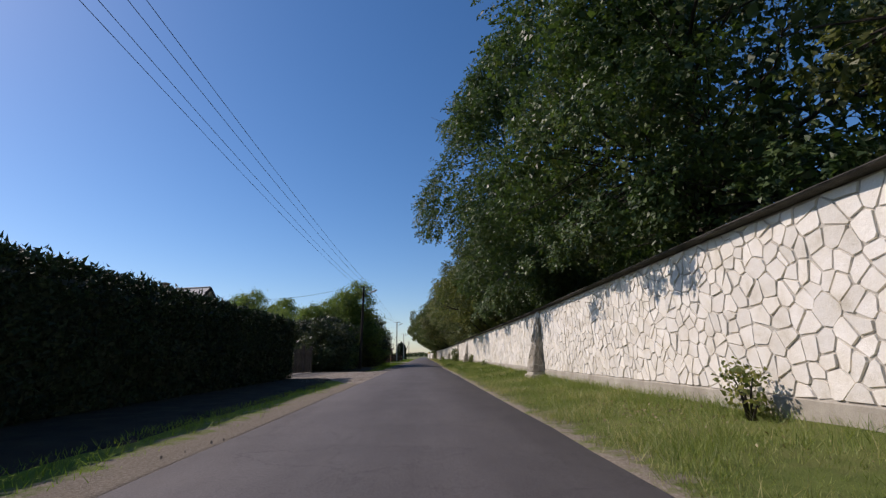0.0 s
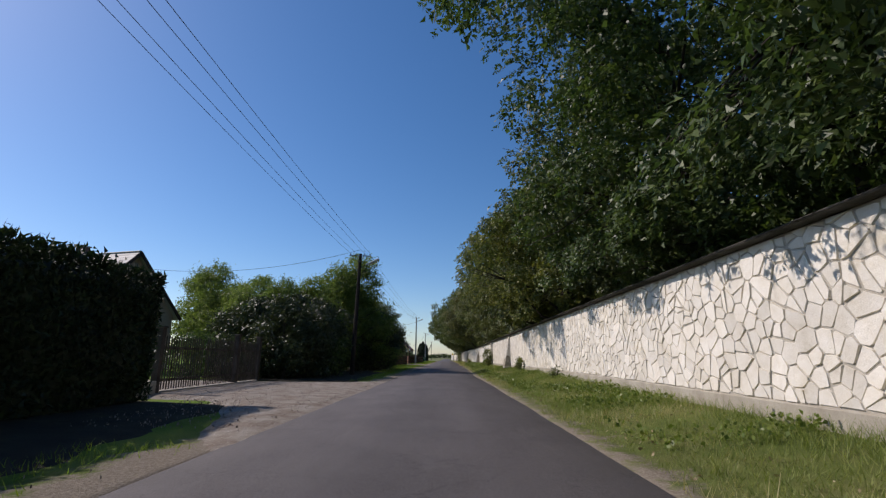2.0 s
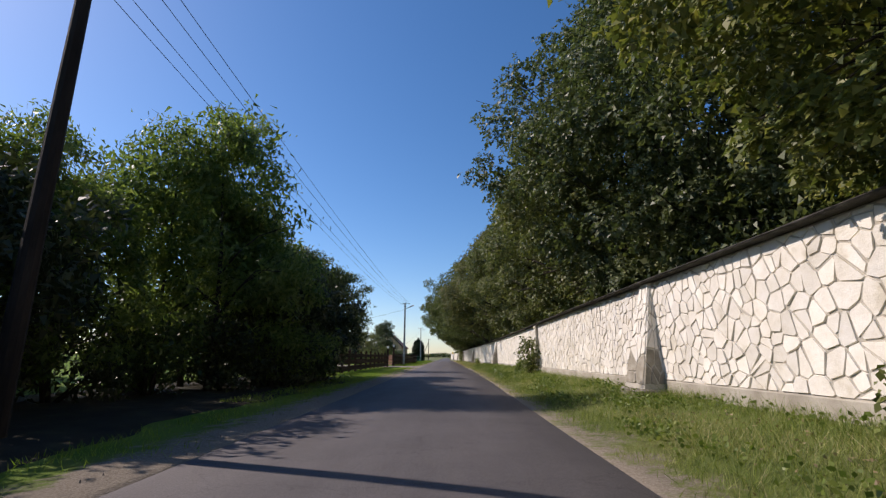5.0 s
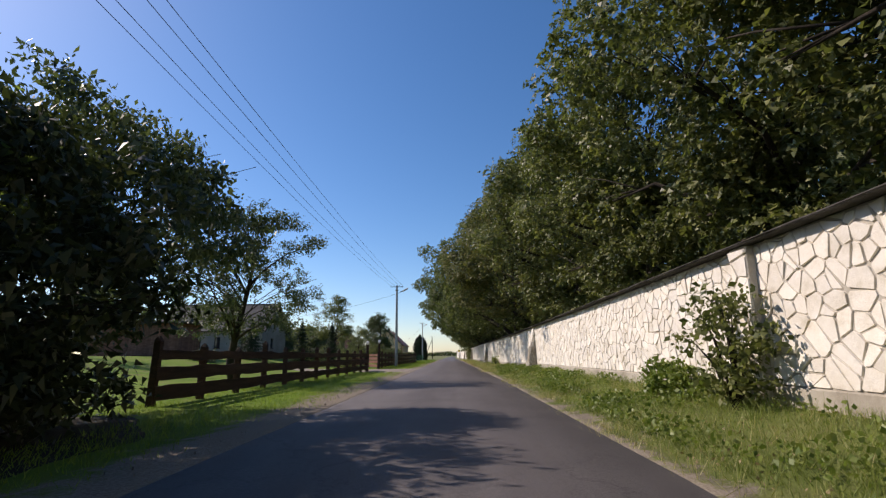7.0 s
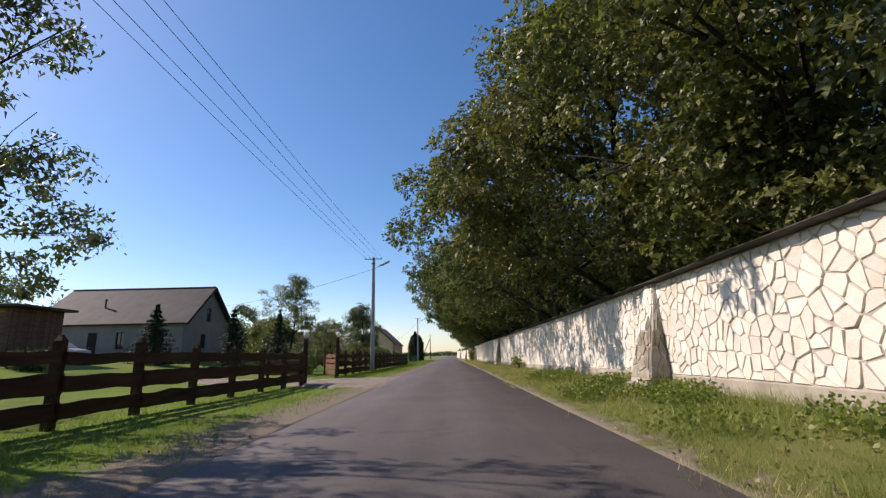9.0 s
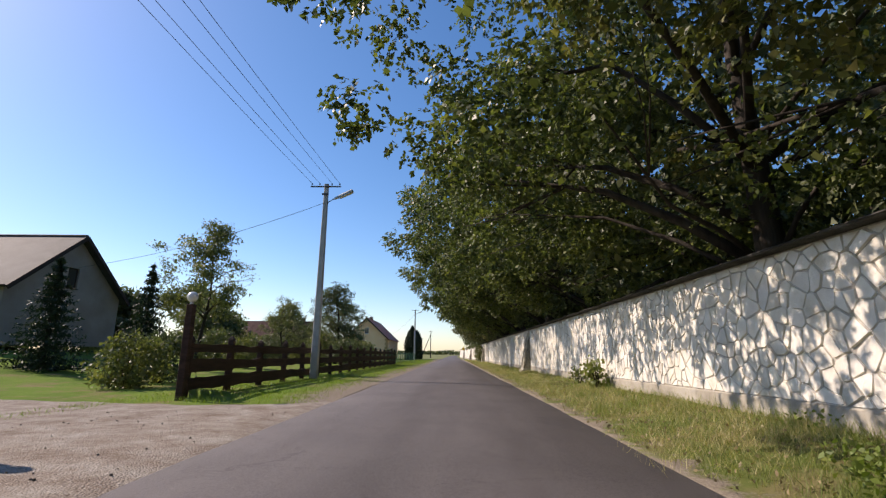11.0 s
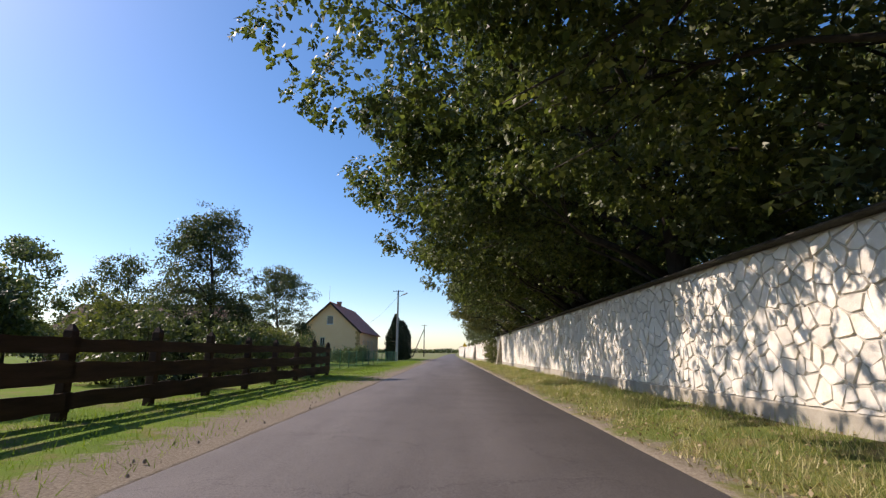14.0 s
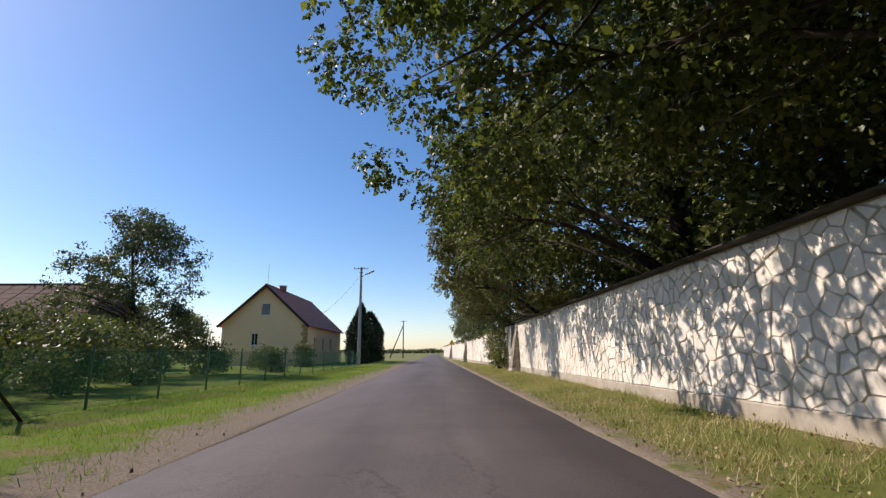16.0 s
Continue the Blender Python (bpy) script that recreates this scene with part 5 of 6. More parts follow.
def patch(name, label, outline, z, material, category):
    """A sheet of loose ground that thins out towards an uneven rim."""
    step = 0.35
    x0, x1 = min(p[0] for p in outline) - 0.7, max(p[0] for p in outline) + 0.35
    y0, y1 = min(p[1] for p in outline) - 0.7, max(p[1] for p in outline) + 0.7
    nx, ny = int((x1 - x0) / step) + 1, int((y1 - y0) / step) + 1
    verts, faces, deep = [], [], []
    for j in range(ny + 1):
        for i in range(nx + 1):
            x, y = x0 + i * step, y0 + j * step
            d = rim_distance(x, y, outline) + 0.25 * noise.noise((x * 0.9, y * 0.9, 7))
            deep.append(d)
            verts.append((x, y, max(-0.12, min(z, z + (d - 0.35) * 0.15)) + rise(x, y) + 0.008 * noise.noise((x * 2, y * 2, 3))))
    for j in range(ny):
        for i in range(nx):
            a = j * (nx + 1) + i
            q = (a, a + 1, a + nx + 2, a + nx + 1)
            if max(deep[k] for k in q) > -0.4:
                faces.append(q)
    tagged(put(name, mesh_of(name, verts, faces, material, True)), label, category, kind="structure")


# the first two sheets paint the shade beside hedge and thicket onto bare soil
patch("soil_1", "bare soil under the hedge, with the hedge's shade in its colour", [(-4.7, -14), (-4.6, 22.0), (-5.2, 28.0), (-9.4, 29.5), (-9.4, -14)], 0.008, M_SHADE_SOIL, "soil")
patch("soil_2", "leaf litter under the thicket, with the thicket's shade in its colour", [(-4.5, 39.6), (-4.6, 47), (-5.2, 52), (-5.0, 56), (-4.8, 66.5), (-6.5, 70.0), (-12.5, 69.0), (-12.5, 40.4)], 0.008, M_SHADE_SOIL, "soil")
patch("drive_1", "pale sandy gravel drive in front of the gate", [(-2.80, 22.0), (-2.80, 40.5), (-4.6, 39.0), (-6.2, 38.9), (-9.2, 39.0), (-9.2, 30.2), (-6.4, 29.4), (-4.6, 26.5)], 0.022, M_GRAVEL, "drive")
patch("yard", "sunlit sandy yard behind the picket gate", [(-9.3, 30.0), (-9.3, 39.2), (-17.0, 40.0), (-17.0, 31.0)], 0.015, M_GRAVEL, "yard")
patch("drive_2", "sandy drive through the open field gate", [(-2.80, 93.8), (-2.80, 104.8), (-5.0, 103.4), (-7.4, 103.6), (-14.0, 104.5), (-14.0, 100.5), (-7.2, 97.8), (-5.0, 95.6)], 0.022, M_GRAVEL, "drive")


def pebbles():
    rng = np.random.default_rng(21)
    pieces = []
    for k in range(3400):
        if k < 2500:
            x, y = -8.8 + 5.7 * rng.random(), 24 + 14.5 * rng.random()
        elif k < 2900:
            x, y = -6.6 + 3.5 * rng.random(), 95 + 8 * rng.random()
        else:
            x, y = -3.3 + 0.35 * rng.normal(), 180 * rng.random()
        if x > -2.9 or (y < 29 and x < -6.3 + (y - 24) * -0.1):
            continue
        r = 0.005 + 0.018 * rng.random() ** 4
        a = rng.random() * 6.3
        ring = [(x + r * math.cos(a + i * 1.257) * (0.8 + 0.4 * rng.random()), y + r * math.sin(a + i * 1.257), 0.0) for i in range(5)]
        top = [(x + (p[0] - x) * 0.6, y + (p[1] - y) * 0.6, 0.022 + r * 0.8) for p in ring]
        pieces.append((ring + top, [tuple(range(5, 10))] + [(i, (i + 1) % 5, 5 + (i + 1) % 5, 5 + i) for i in range(5)]))
    root = thing("gravel", "loose stones scattered on sandy ground", "gravel", kind="stuff")
    put("stones", mesh_of("stones", *join_geo(pieces), M_PEBBLE), root)


pebbles()


def picket_mesh(h, w=0.06):
    bm = bmesh.new()
    v = [bm.verts.new((sx, y, z)) for sx in (-0.008, 0.008) for y, z in ((-w / 2, 0.1), (w / 2, 0.1), (w / 2, h - 0.05), (0, h), (-w / 2, h - 0.05))]
    bm.faces.new(v[:5][::-1])
    bm.faces.new(v[5:])
    for i in range(5):
        bm.faces.new((v[i], v[(i + 1) % 5], v[5 + (i + 1) % 5], v[5 + i]))
    me = bpy.data.meshes.new("picket")
    bm.to_mesh(me)
    bm.free()
    me.materials.append(M_PICKET)
    return me


PICKET = picket_mesh(1.78)


def picket_gate(y0, y1, x, label):
    root = thing("gate", label, "gate", pose(x, y0, 0), group="gate leaves")
    n = int((y1 - y0) / 0.15)
    for i in range(n):
        put("picket", PICKET, root, Matrix.Translation((0.03, 0.1 + (y1 - y0 - 0.2) * (i + 0.5) / n, 0.02 * math.sin(i * 1.9))))
    for z in (0.35, 1.35):
        part("rail", boxed(-0.03, 0.016, 0.08, y1 - y0 - 0.08, z, z + 0.08, bevel=0.006), M_PICKET, root)
    return root


def gate_post(x, y, h, w, mat, label, cap=True):
    root = thing("gate_post", label, "post", pose(x, y, 0), group="gate posts")
    part("shaft", boxed(-w / 2, w / 2, -w / 2, w / 2, -0.2, h, bevel=0.012), mat, root)
    if cap:
        part("cap", boxed(-w / 2 - 0.03, w / 2 + 0.03, -w / 2 - 0.03, w / 2 + 0.03, h + 0.002, h + 0.06, bevel=0.015), mat, root)
    return root


for y in (31.0, 36.6, 39.0):
    gate_post(-9.0, y, 2.0, 0.2, M_PICKET, "square dark gate post beside the picket gate")
picket_gate(31.1, 33.8, -9.0, "closed dark picket gate leaf")
picket_gate(33.8, 36.5, -9.0, "closed dark picket gate leaf")
picket_gate(36.7, 38.9, -9.0, "narrow dark picket gate beside the drive")
bm = boxed(-9.12, -8.88, 29.4, 30.9, -0.2, 0.38, bevel=0.02)
tagged(part("gate_sill", boxed(-9.12, -8.88, 31.12, 38.88, -0.1, 0.07, bevel=0.01), M_PLINTH), "low concrete sill under the picket gate", "sill")
tagged(part("low_wall", bm, M_PLINTH), "low grey concrete wall beside the gate", "wall")

# ---- field gate with globe lamps ----
for y, z in ((98.2, 2.05), (104.6, 2.35)):
    gate_post(-6.75, y, z, 0.18, M_FENCE, "tall brown gate post under a globe lamp", False)
    root = thing("globe_lamp", "white glass globe lamp on a gate post", "lamp", pose(-6.75, y, z), group="globe lamps")
    part("socket", tube_bm([(0, 0, 0.0), (0, 0, 0.05), (0, 0, 0.07)], [0.05, 0.05, 0.035], 10), M_STEEL, root)
    bm = bmesh.new()
    bmesh.ops.create_uvsphere(bm, u_segments=14, v_segments=9, radius=0.14, matrix=Matrix.Translation((0, 0, 0.19)))
    part("globe", bm, M_LAMPGLASS, root, smooth=True)


def board_gate(m, length, label):
    """An open field gate leaf of wide boards between two uprights."""
    rng = np.random.default_rng(8)
    root = thing("gate", label, "gate", m, group="field gate leaves")
    for y in (0.06, length - 0.06):
        part("upright", boxed(-0.04, 0.04, y - 0.06, y + 0.06, 0.08, 1.4, bevel=0.01), M_FENCE, root)
    for z, h in ((0.28, 0.24), (0.62, 0.26), (0.95, 0.24), (1.26, 0.2)):
        put("board", wavy_board(0.06, 0.0, length, z, h, 0.03, rng, M_REDWOOD), root)
    return root


board_gate(pose(-6.85, 97.9, 0, 0, 0, 172), 3.0, "open field gate leaf of reddish brown boards")
board_gate(pose(-6.9, 104.9, 0, 0, 0, 28), 3.0, "open field gate leaf of reddish brown boards")


# ---- gardens behind the fence ----
def apple(label, seed, h, spread, leaves, base=1.6, mat=None, n=75, tr=0.17, size=0.12, cr=0.5, group="orchard trees", lean=(0, 0)):
    return make_tree("tree", label, seed, h, spread, base, tr, leaves, size, mat or M_LEAF_G, M_BARK, n, cr, slim=0.55, limbs=16, twigs=18, bend=1.2, group=group, flat=0.95, top=0.7, lean=lean)


apple("old apple tree with sparse leaves and forked trunk", 61, 8.4, 4.7, 33000, 2.2, None, 300, 0.24, 0.125, 0.42, lean=(1.5, -3.0)).matrix_world = pose(-11.3, 84.4, 0)
apple("slender fruit tree behind the fence", 62, 8.7, 3.1, 14000, 2.8, M_LEAF, 75, 0.13, 0.15, 0.6).matrix_world = pose(-15.0, 120.6, 0)
apple("round pear tree with grey-green leaves", 63, 8.8, 2.8, 24000, 1.2, None, 150, 0.17, 0.14, 0.58).matrix_world = pose(-12.7, 144.3, 0)
apple("spreading fruit tree on the lawn", 64, 9.4, 4.2, 26000, 1.4, None, 120, 0.18, 0.16, 0.75).matrix_world = pose(-16.6, 165.0, 0)
apple("young fruit tree beside the field gate", 65, 5.6, 2.2, 8000, 1.6, M_LEAF, 45, 0.09, 0.11, 0.5).matrix_world = pose(-13.5, 130.5, 0)
apple("leafy plum tree before the barn", 68, 6.4, 3.0, 12000, 0.8, M_LEAF_D, 60, 0.10, 0.14, 0.6).matrix_world = pose(-18.6, 146.0, 0)
apple("grey-green fruit tree before the barn", 69, 7.0, 3.2, 12000, 1.0, None, 60, 0.12, 0.14, 0.6).matrix_world = pose(-22.5, 158.0, 0)
apple("bare-limbed old fruit tree behind the fence", 67, 7.6, 3.0, 6000, 2.0, None, 55, 0.14, 0.12, 0.5).matrix_world = pose(-27.5, 92.5, 0)
for seed, x, y, h, r, mat in ((71, -45, 121, 9.5, 4.6, M_LEAF), (72, -36, 158, 10.5, 5.0, M_LEAF_D), (73, -23.5, 138, 6.6, 3.2, M_LEAF), (74, -27, 146, 6.0, 3.0, M_LEAF_D), (75, -52, 140, 10, 5, M_LEAF_D), (76, -40.5, 109, 7.5, 3.6, M_LEAF), (77, -31, 131, 6.5, 3.4, M_LEAF_D), (78, -38, 140, 8, 4, M_LEAF), (79, -46, 152, 9, 4.5, M_LEAF_D), (301, -25, 127, 5.0, 2.6, M_LEAF_G), (302, -60, 150, 9, 5, M_LEAF), (303, -70, 165, 10, 6, M_LEAF_D), (304, -20.5, 133.5, 4.8, 2.4, M_LEAF_D)):
    make_tree("tree", "leafy round garden tree beyond the lawn", seed, h, r, 0.8, 0.16, 11000, 0.3, mat, M_BARK, 70, 0.9, slim=0.6, group="garden trees").matrix_world = pose(x, y, 0)
WOOD = {"k": make_tree("tree", "round leafy tree at the far edge of the meadow", 320, 9.0, 4.6, 0.3, 0.18, 5200, 0.5, M_LEAF, M_BARK, 60, 1.2, slim=0.7, group="meadow edge trees")}
row_of(WOOD, [("k", -34 - 11.5 * i + 3 * math.sin(3 * i), 205 + 6 * math.sin(2.1 * i), 67 * i, 0.72 + 0.22 * math.sin(1.7 * i)) for i in range(12)])
BUSHES_NEAR = [
    (-9.4, 134.5, 2.2, 2.4), (-12.0, 136.6, 2.6, 3.2), (-9.3, 139.0, 2.0, 2.4), (-13.5, 145.6, 2.6, 3.0), (-10.4, 148.0, 2.2, 2.6),
    (-15.6, 155.0, 3.0, 3.2), (-11.6, 157.8, 2.0, 2.0), (-18.0, 149.5, 3.0, 3.4), (-19.5, 160, 3.2, 3.4), (-22.5, 155, 3.2, 3.0),
    (-14.0, 124.5, 2.2, 2.2), (-17.5, 128, 2.6, 2.6), (-11.0, 110.5, 2.0, 1.8), (-10.2, 107.6, 1.8, 1.6), (-24.5, 163, 3.4, 3.4),
]
BUSHES_FAR = [
    (-20.5, 99, 1.8, 0.9), (-36, 97, 2.6, 1.8), (-10.5, 170, 1.8, 1.6), (-11.5, 181, 2.0, 2.0), (-14.5, 160.5, 2.8, 2.6),
    (-18.5, 168.5, 3.0, 2.6), (-13.0, 166.5, 2.4, 1.8), (-26.5, 156.5, 3.6, 3.6), (-21.0, 146.0, 3.0, 3.2), (-12.5, 174, 2.0, 1.4),
    (-12.5, 150.5, 3.0, 3.0), (-10.8, 153.0, 2.4, 2.2), (-14.8, 148.5, 3.0, 3.4), (-9.8, 143.6, 2.2, 2.2), (-12.6, 155.5, 2.6, 2.8),
    (-17.0, 153.0, 3.2, 3.6),
]
BUSHES = BUSHES_NEAR + BUSHES_FAR
for i, (x, y, w, h) in enumerate(BUSHES):
    shrub("shrub", ("grey-green garden bush behind the fence", "dense green garden bush behind the fence", "dark garden bush behind the fence")[i % 3], 80 + i, w, w * 1.1, h, int(1400 + 1000 * w * h / 3), 0.15, (M_LEAF_G, M_LEAF, M_LEAF_D)[i % 3], group="garden bushes", clump_r=0.42).matrix_world = pose(x, y, 0)


def conifer(label, seed, h, r, n, mat=None, columnar=False):
    """A spruce of drooping tiers, or a columnar thuja."""
    rng = np.random.default_rng(seed)
    root = thing("conifer", label, "conifer", group="garden conifers")
    put("trunk", mesh_of("trunk", *tube([(0, 0, -0.1), (0, 0, h * 0.5), (0, 0, h * 0.97)], [0.03 + 0.018 * h, 0.02 + 0.009 * h, 0.006], 7), M_BARK), root)
    t = rng.random(n) ** (1.0 if columnar else 1.5)
    a = rng.random(n) * 2 * math.pi
    if columnar:
        rad = r * np.minimum(1, 1.9 * (1 - t) ** 0.6) * (0.45 + 0.55 * rng.random(n) ** 0.5) * (1 + 0.12 * np.sin(3 * a + 9 * t))
        z = 0.1 + t * (h - 0.1)
    else:
        tier = np.floor(t * h / 0.32) * 0.32
        u = rng.random(n) ** 0.6
        rad = r * (1 - tier / h) * u * (0.75 + 0.35 * np.sin(a * 5 + tier * 7))
        z = 0.15 + tier + 0.18 * rng.random(n) - 0.28 * u * (1 - tier / h)
        z = np.maximum(z, 0.05)
    put("foliage", leaf_mesh("foliage", np.stack([rad * np.cos(a), rad * np.sin(a), z], 1), np.full(n, 0.3 if columnar else 0.17), mat or M_NEEDLE, rng, 0.1, 0.4), root)
    return root


conifer("dark young spruce on the lawn", 91, 4.0, 2.1, 9000).matrix_world = pose(-21.2, 109.8, 0)
conifer("dark young spruce beside the house", 92, 4.4, 1.8, 6500).matrix_world = pose(-16.3, 111.4, 0)
conifer("dark spruce near the field gate", 93, 4.6, 1.6, 5000).matrix_world = pose(-13.4, 113.0, 0)
conifer("small dark spruce on the lawn", 94, 2.0, 0.8, 2200).matrix_world = pose(-9.6, 137.0, 0)
for i, (x, y, h, r) in enumerate(((-8.6, 192, 5.4, 1.2), (-8.8, 195.5, 7.0, 0.9), (-8.2, 199, 6.3, 1.3), (-9.4, 202, 6.0, 1.3), (-10.2, 206, 6.6, 1.2), (-8.6, 209, 5.8, 1.2))):
    conifer("dark columnar thuja beside the yellow house", 95 + i, h, r, 5200, None, True).matrix_world = pose(x, y, 0)


# ---- net fence, far pole, road sign ----
def build_net_fence():
    root = thing("net_fence", "green net fence on thin green steel posts", "fence")
    n = 14
    post = tube([(0, 0, -0.2), (0, 0, 1.36)], [0.03, 0.03], 7)
    pm = mesh_of("post", *post, M_GREENPOST)
    for i in range(n + 1):
        put("post", pm, root, Matrix.Translation((-7.35 + 0.02 * i, 146.4 + 2.62 * i, 0)))
    for i in range(n):
        bm = boxed(-0.004, 0.004, 0.03, 2.59, 0.06, 1.24)
        put_ob = part("net", bm, M_NET, root)
        put_ob.matrix_basis = pose(-7.35 + 0.02 * i, 146.4 + 2.62 * i, 0, 0, 0, -0.45)
    part("brace", tube_bm([(-7.31, 146.42, 1.0), (-7.31, 147.5, -0.05)], [0.03, 0.03], 7), M_DARKWOOD, root)
    for z in (0.05, 1.26):
        part("wire", tube_bm([(-7.35, 146.4, z), (-7.07, 146.4 + 2.62 * n, z)], [0.006, 0.006], 5), M_GREENPOST, root)


build_net_fence()


def build_brace_pole(x, y, h):
    root = thing("utility_pole", "distant braced wooden utility pole beside the field", "utility pole", pose(x, y, 0), group="roadside poles")
    part("shaft", tube_bm([(0, 0, -0.3), (0, 0, h)], [0.16, 0.11], 9), M_WOODPOLE, root)
    part("brace", tube_bm([(-3.2, -0.3, -0.2), (-0.1, -0.1, h * 0.85)], [0.13, 0.1], 8), M_WOODPOLE, root)
    part("crossarm", boxed(-0.8, 0.8, -0.16, -0.08, h - 0.2, h - 0.1), M_STEEL, root)


build_brace_pole(-7.5, 254.0, 8.8)
root = thing("road_sign", "yellow triangular warning sign on a steel post", "road sign", pose(2.5, 207, 0, 0, 0, 0))
part("post", tube_bm([(0, 0.03, -0.2), (0, 0.03, 3.0)], [0.03, 0.03], 8), M_STEEL, root)
bm = bmesh.new()
tri = [(-0.45, 2.25), (0.45, 2.25), (0, 3.03)]
v = [bm.verts.new((x, yy, z)) for yy in (-0.01, 0.0) for x, z in tri]
bm.faces.new(v[:3])
bm.faces.new(v[3:][::-1])
for i in range(3):
    bm.faces.new((v[i], v[3 + i], v[3 + (i + 1) % 3], v[(i + 1) % 3]))
part("plate", bm, M_YELLOW, root)

# ---- far woods on the horizon ----
def far_woods():
    rng = np.random.default_rng(33)
    root = thing("far_woods", "dark line of distant woods on the horizon", "woods", kind="stuff")
    pts = []
    for x in np.arange(-1300, 1300, 11.0):
        hh = 9 + 7 * noise.noise((x * 0.02, 1, 1)) + 4 * noise.noise((x * 0.11, 2, 1))
        n = 60
        p = np.stack([x + rng.normal(size=n) * 6, 1700 + 0.1 * abs(x) + rng.normal(size=n) * 10, hh * rng.random(n) ** 0.6], 1)
        pts.append(p)
    pts = np.concatenate(pts)
    put("crowns", leaf_mesh("crowns", pts, np.full(len(pts), 7.0), M_LEAF_D, rng, 0, 0.9), root)


far_woods()


# ---- houses ----
def wall_cells(length, height, thick, holes):
    """A wall along x from 0, standing on z 0, its outer face at y 0 and its openings cut through."""
    xs = sorted({0, length, *[v for h in holes for v in (h[0], h[1])]})
    zs = sorted({0, height, *[v for h in holes for v in (h[2], h[3])]})
    bm = bmesh.new()
    for xa, xb in zip(xs, xs[1:]):
        for za, zb in zip(zs, zs[1:]):
            if not any(h[0] <= xa and xb <= h[1] and h[2] <= za and zb <= h[3] for h in holes):
                box(bm, xa, xb, 0, thick, za, zb)
    bmesh.ops.remove_doubles(bm, verts=bm.verts, dist=1e-4)
    return bm


def gable_bm(length, height, thick, z0, holes):
    """The triangle over an end wall, in upright strips that leave its openings free."""
    bm = bmesh.new()
    xs = sorted({0, length / 2, length, *[v for h in holes for v in (h[0], h[1])]})

    def roof(x):
        return z0 + height * (1 - abs(2 * x / length - 1))
    for xa, xb in zip(xs, xs[1:]):
        spans = [(z0, None)]
        for h in holes:
            if h[0] <= xa and xb <= h[1]:
                spans = [(z0, h[2]), (h[3], None)]
        for lo, hi in spans:
            ta, tb = (roof(xa), roof(xb)) if hi is None else (hi, hi)
            v = [bm.verts.new(p) for y in (0, thick) for p in ((xa, y, lo), (xb, y, lo), (xb, y, max(tb, lo + 0.001)), (xa, y, max(ta, lo + 0.001)))]
            for q in ((0, 1, 2, 3), (7, 6, 5, 4), (0, 4, 5, 1), (1, 5, 6, 2), (2, 6, 7, 3), (3, 7, 4, 0)):
                bm.faces.new([v[i] for i in q])
    return bm


def add_window(parent, m, x0, x1, z0, z1, frame_mat=None, bars=1):
    """A window set back in its opening: frame, panes, sill."""
    fm = frame_mat or M_FRAME_W
    win = put("window", None, parent, m)
    bm = bmesh.new()
    f = 0.06
    box(bm, x0, x1, 0.10, 0.16, z0, z0 + f)
    box(bm, x0, x1, 0.10, 0.16, z1 - f, z1)
    box(bm, x0, x0 + f, 0.10, 0.16, z0 + f, z1 - f)
    box(bm, x1 - f, x1, 0.10, 0.16, z0 + f, z1 - f)
    for k in range(bars):
        c = x0 + (x1 - x0) * (k + 1) / (bars + 1)
        box(bm, c - 0.03, c + 0.03, 0.10, 0.16, z0 + f, z1 - f)
    part("frame", bm, fm, win)
    for k in range(bars + 1):
        a, b = x0 + f + (x1 - x0 - 2 * f) * k / (bars + 1), x0 + f + (x1 - x0 - 2 * f) * (k + 1) / (bars + 1)
        part("pane", boxed(a + 0.02, b - 0.02, 0.125, 0.135, z0 + f, z1 - f), M_GLASS, win)
    part("sill", boxed(x0 - 0.05, x1 + 0.05, -0.06, 0.12, z0 - 0.05, z0 - 0.004), fm, win)
    return win


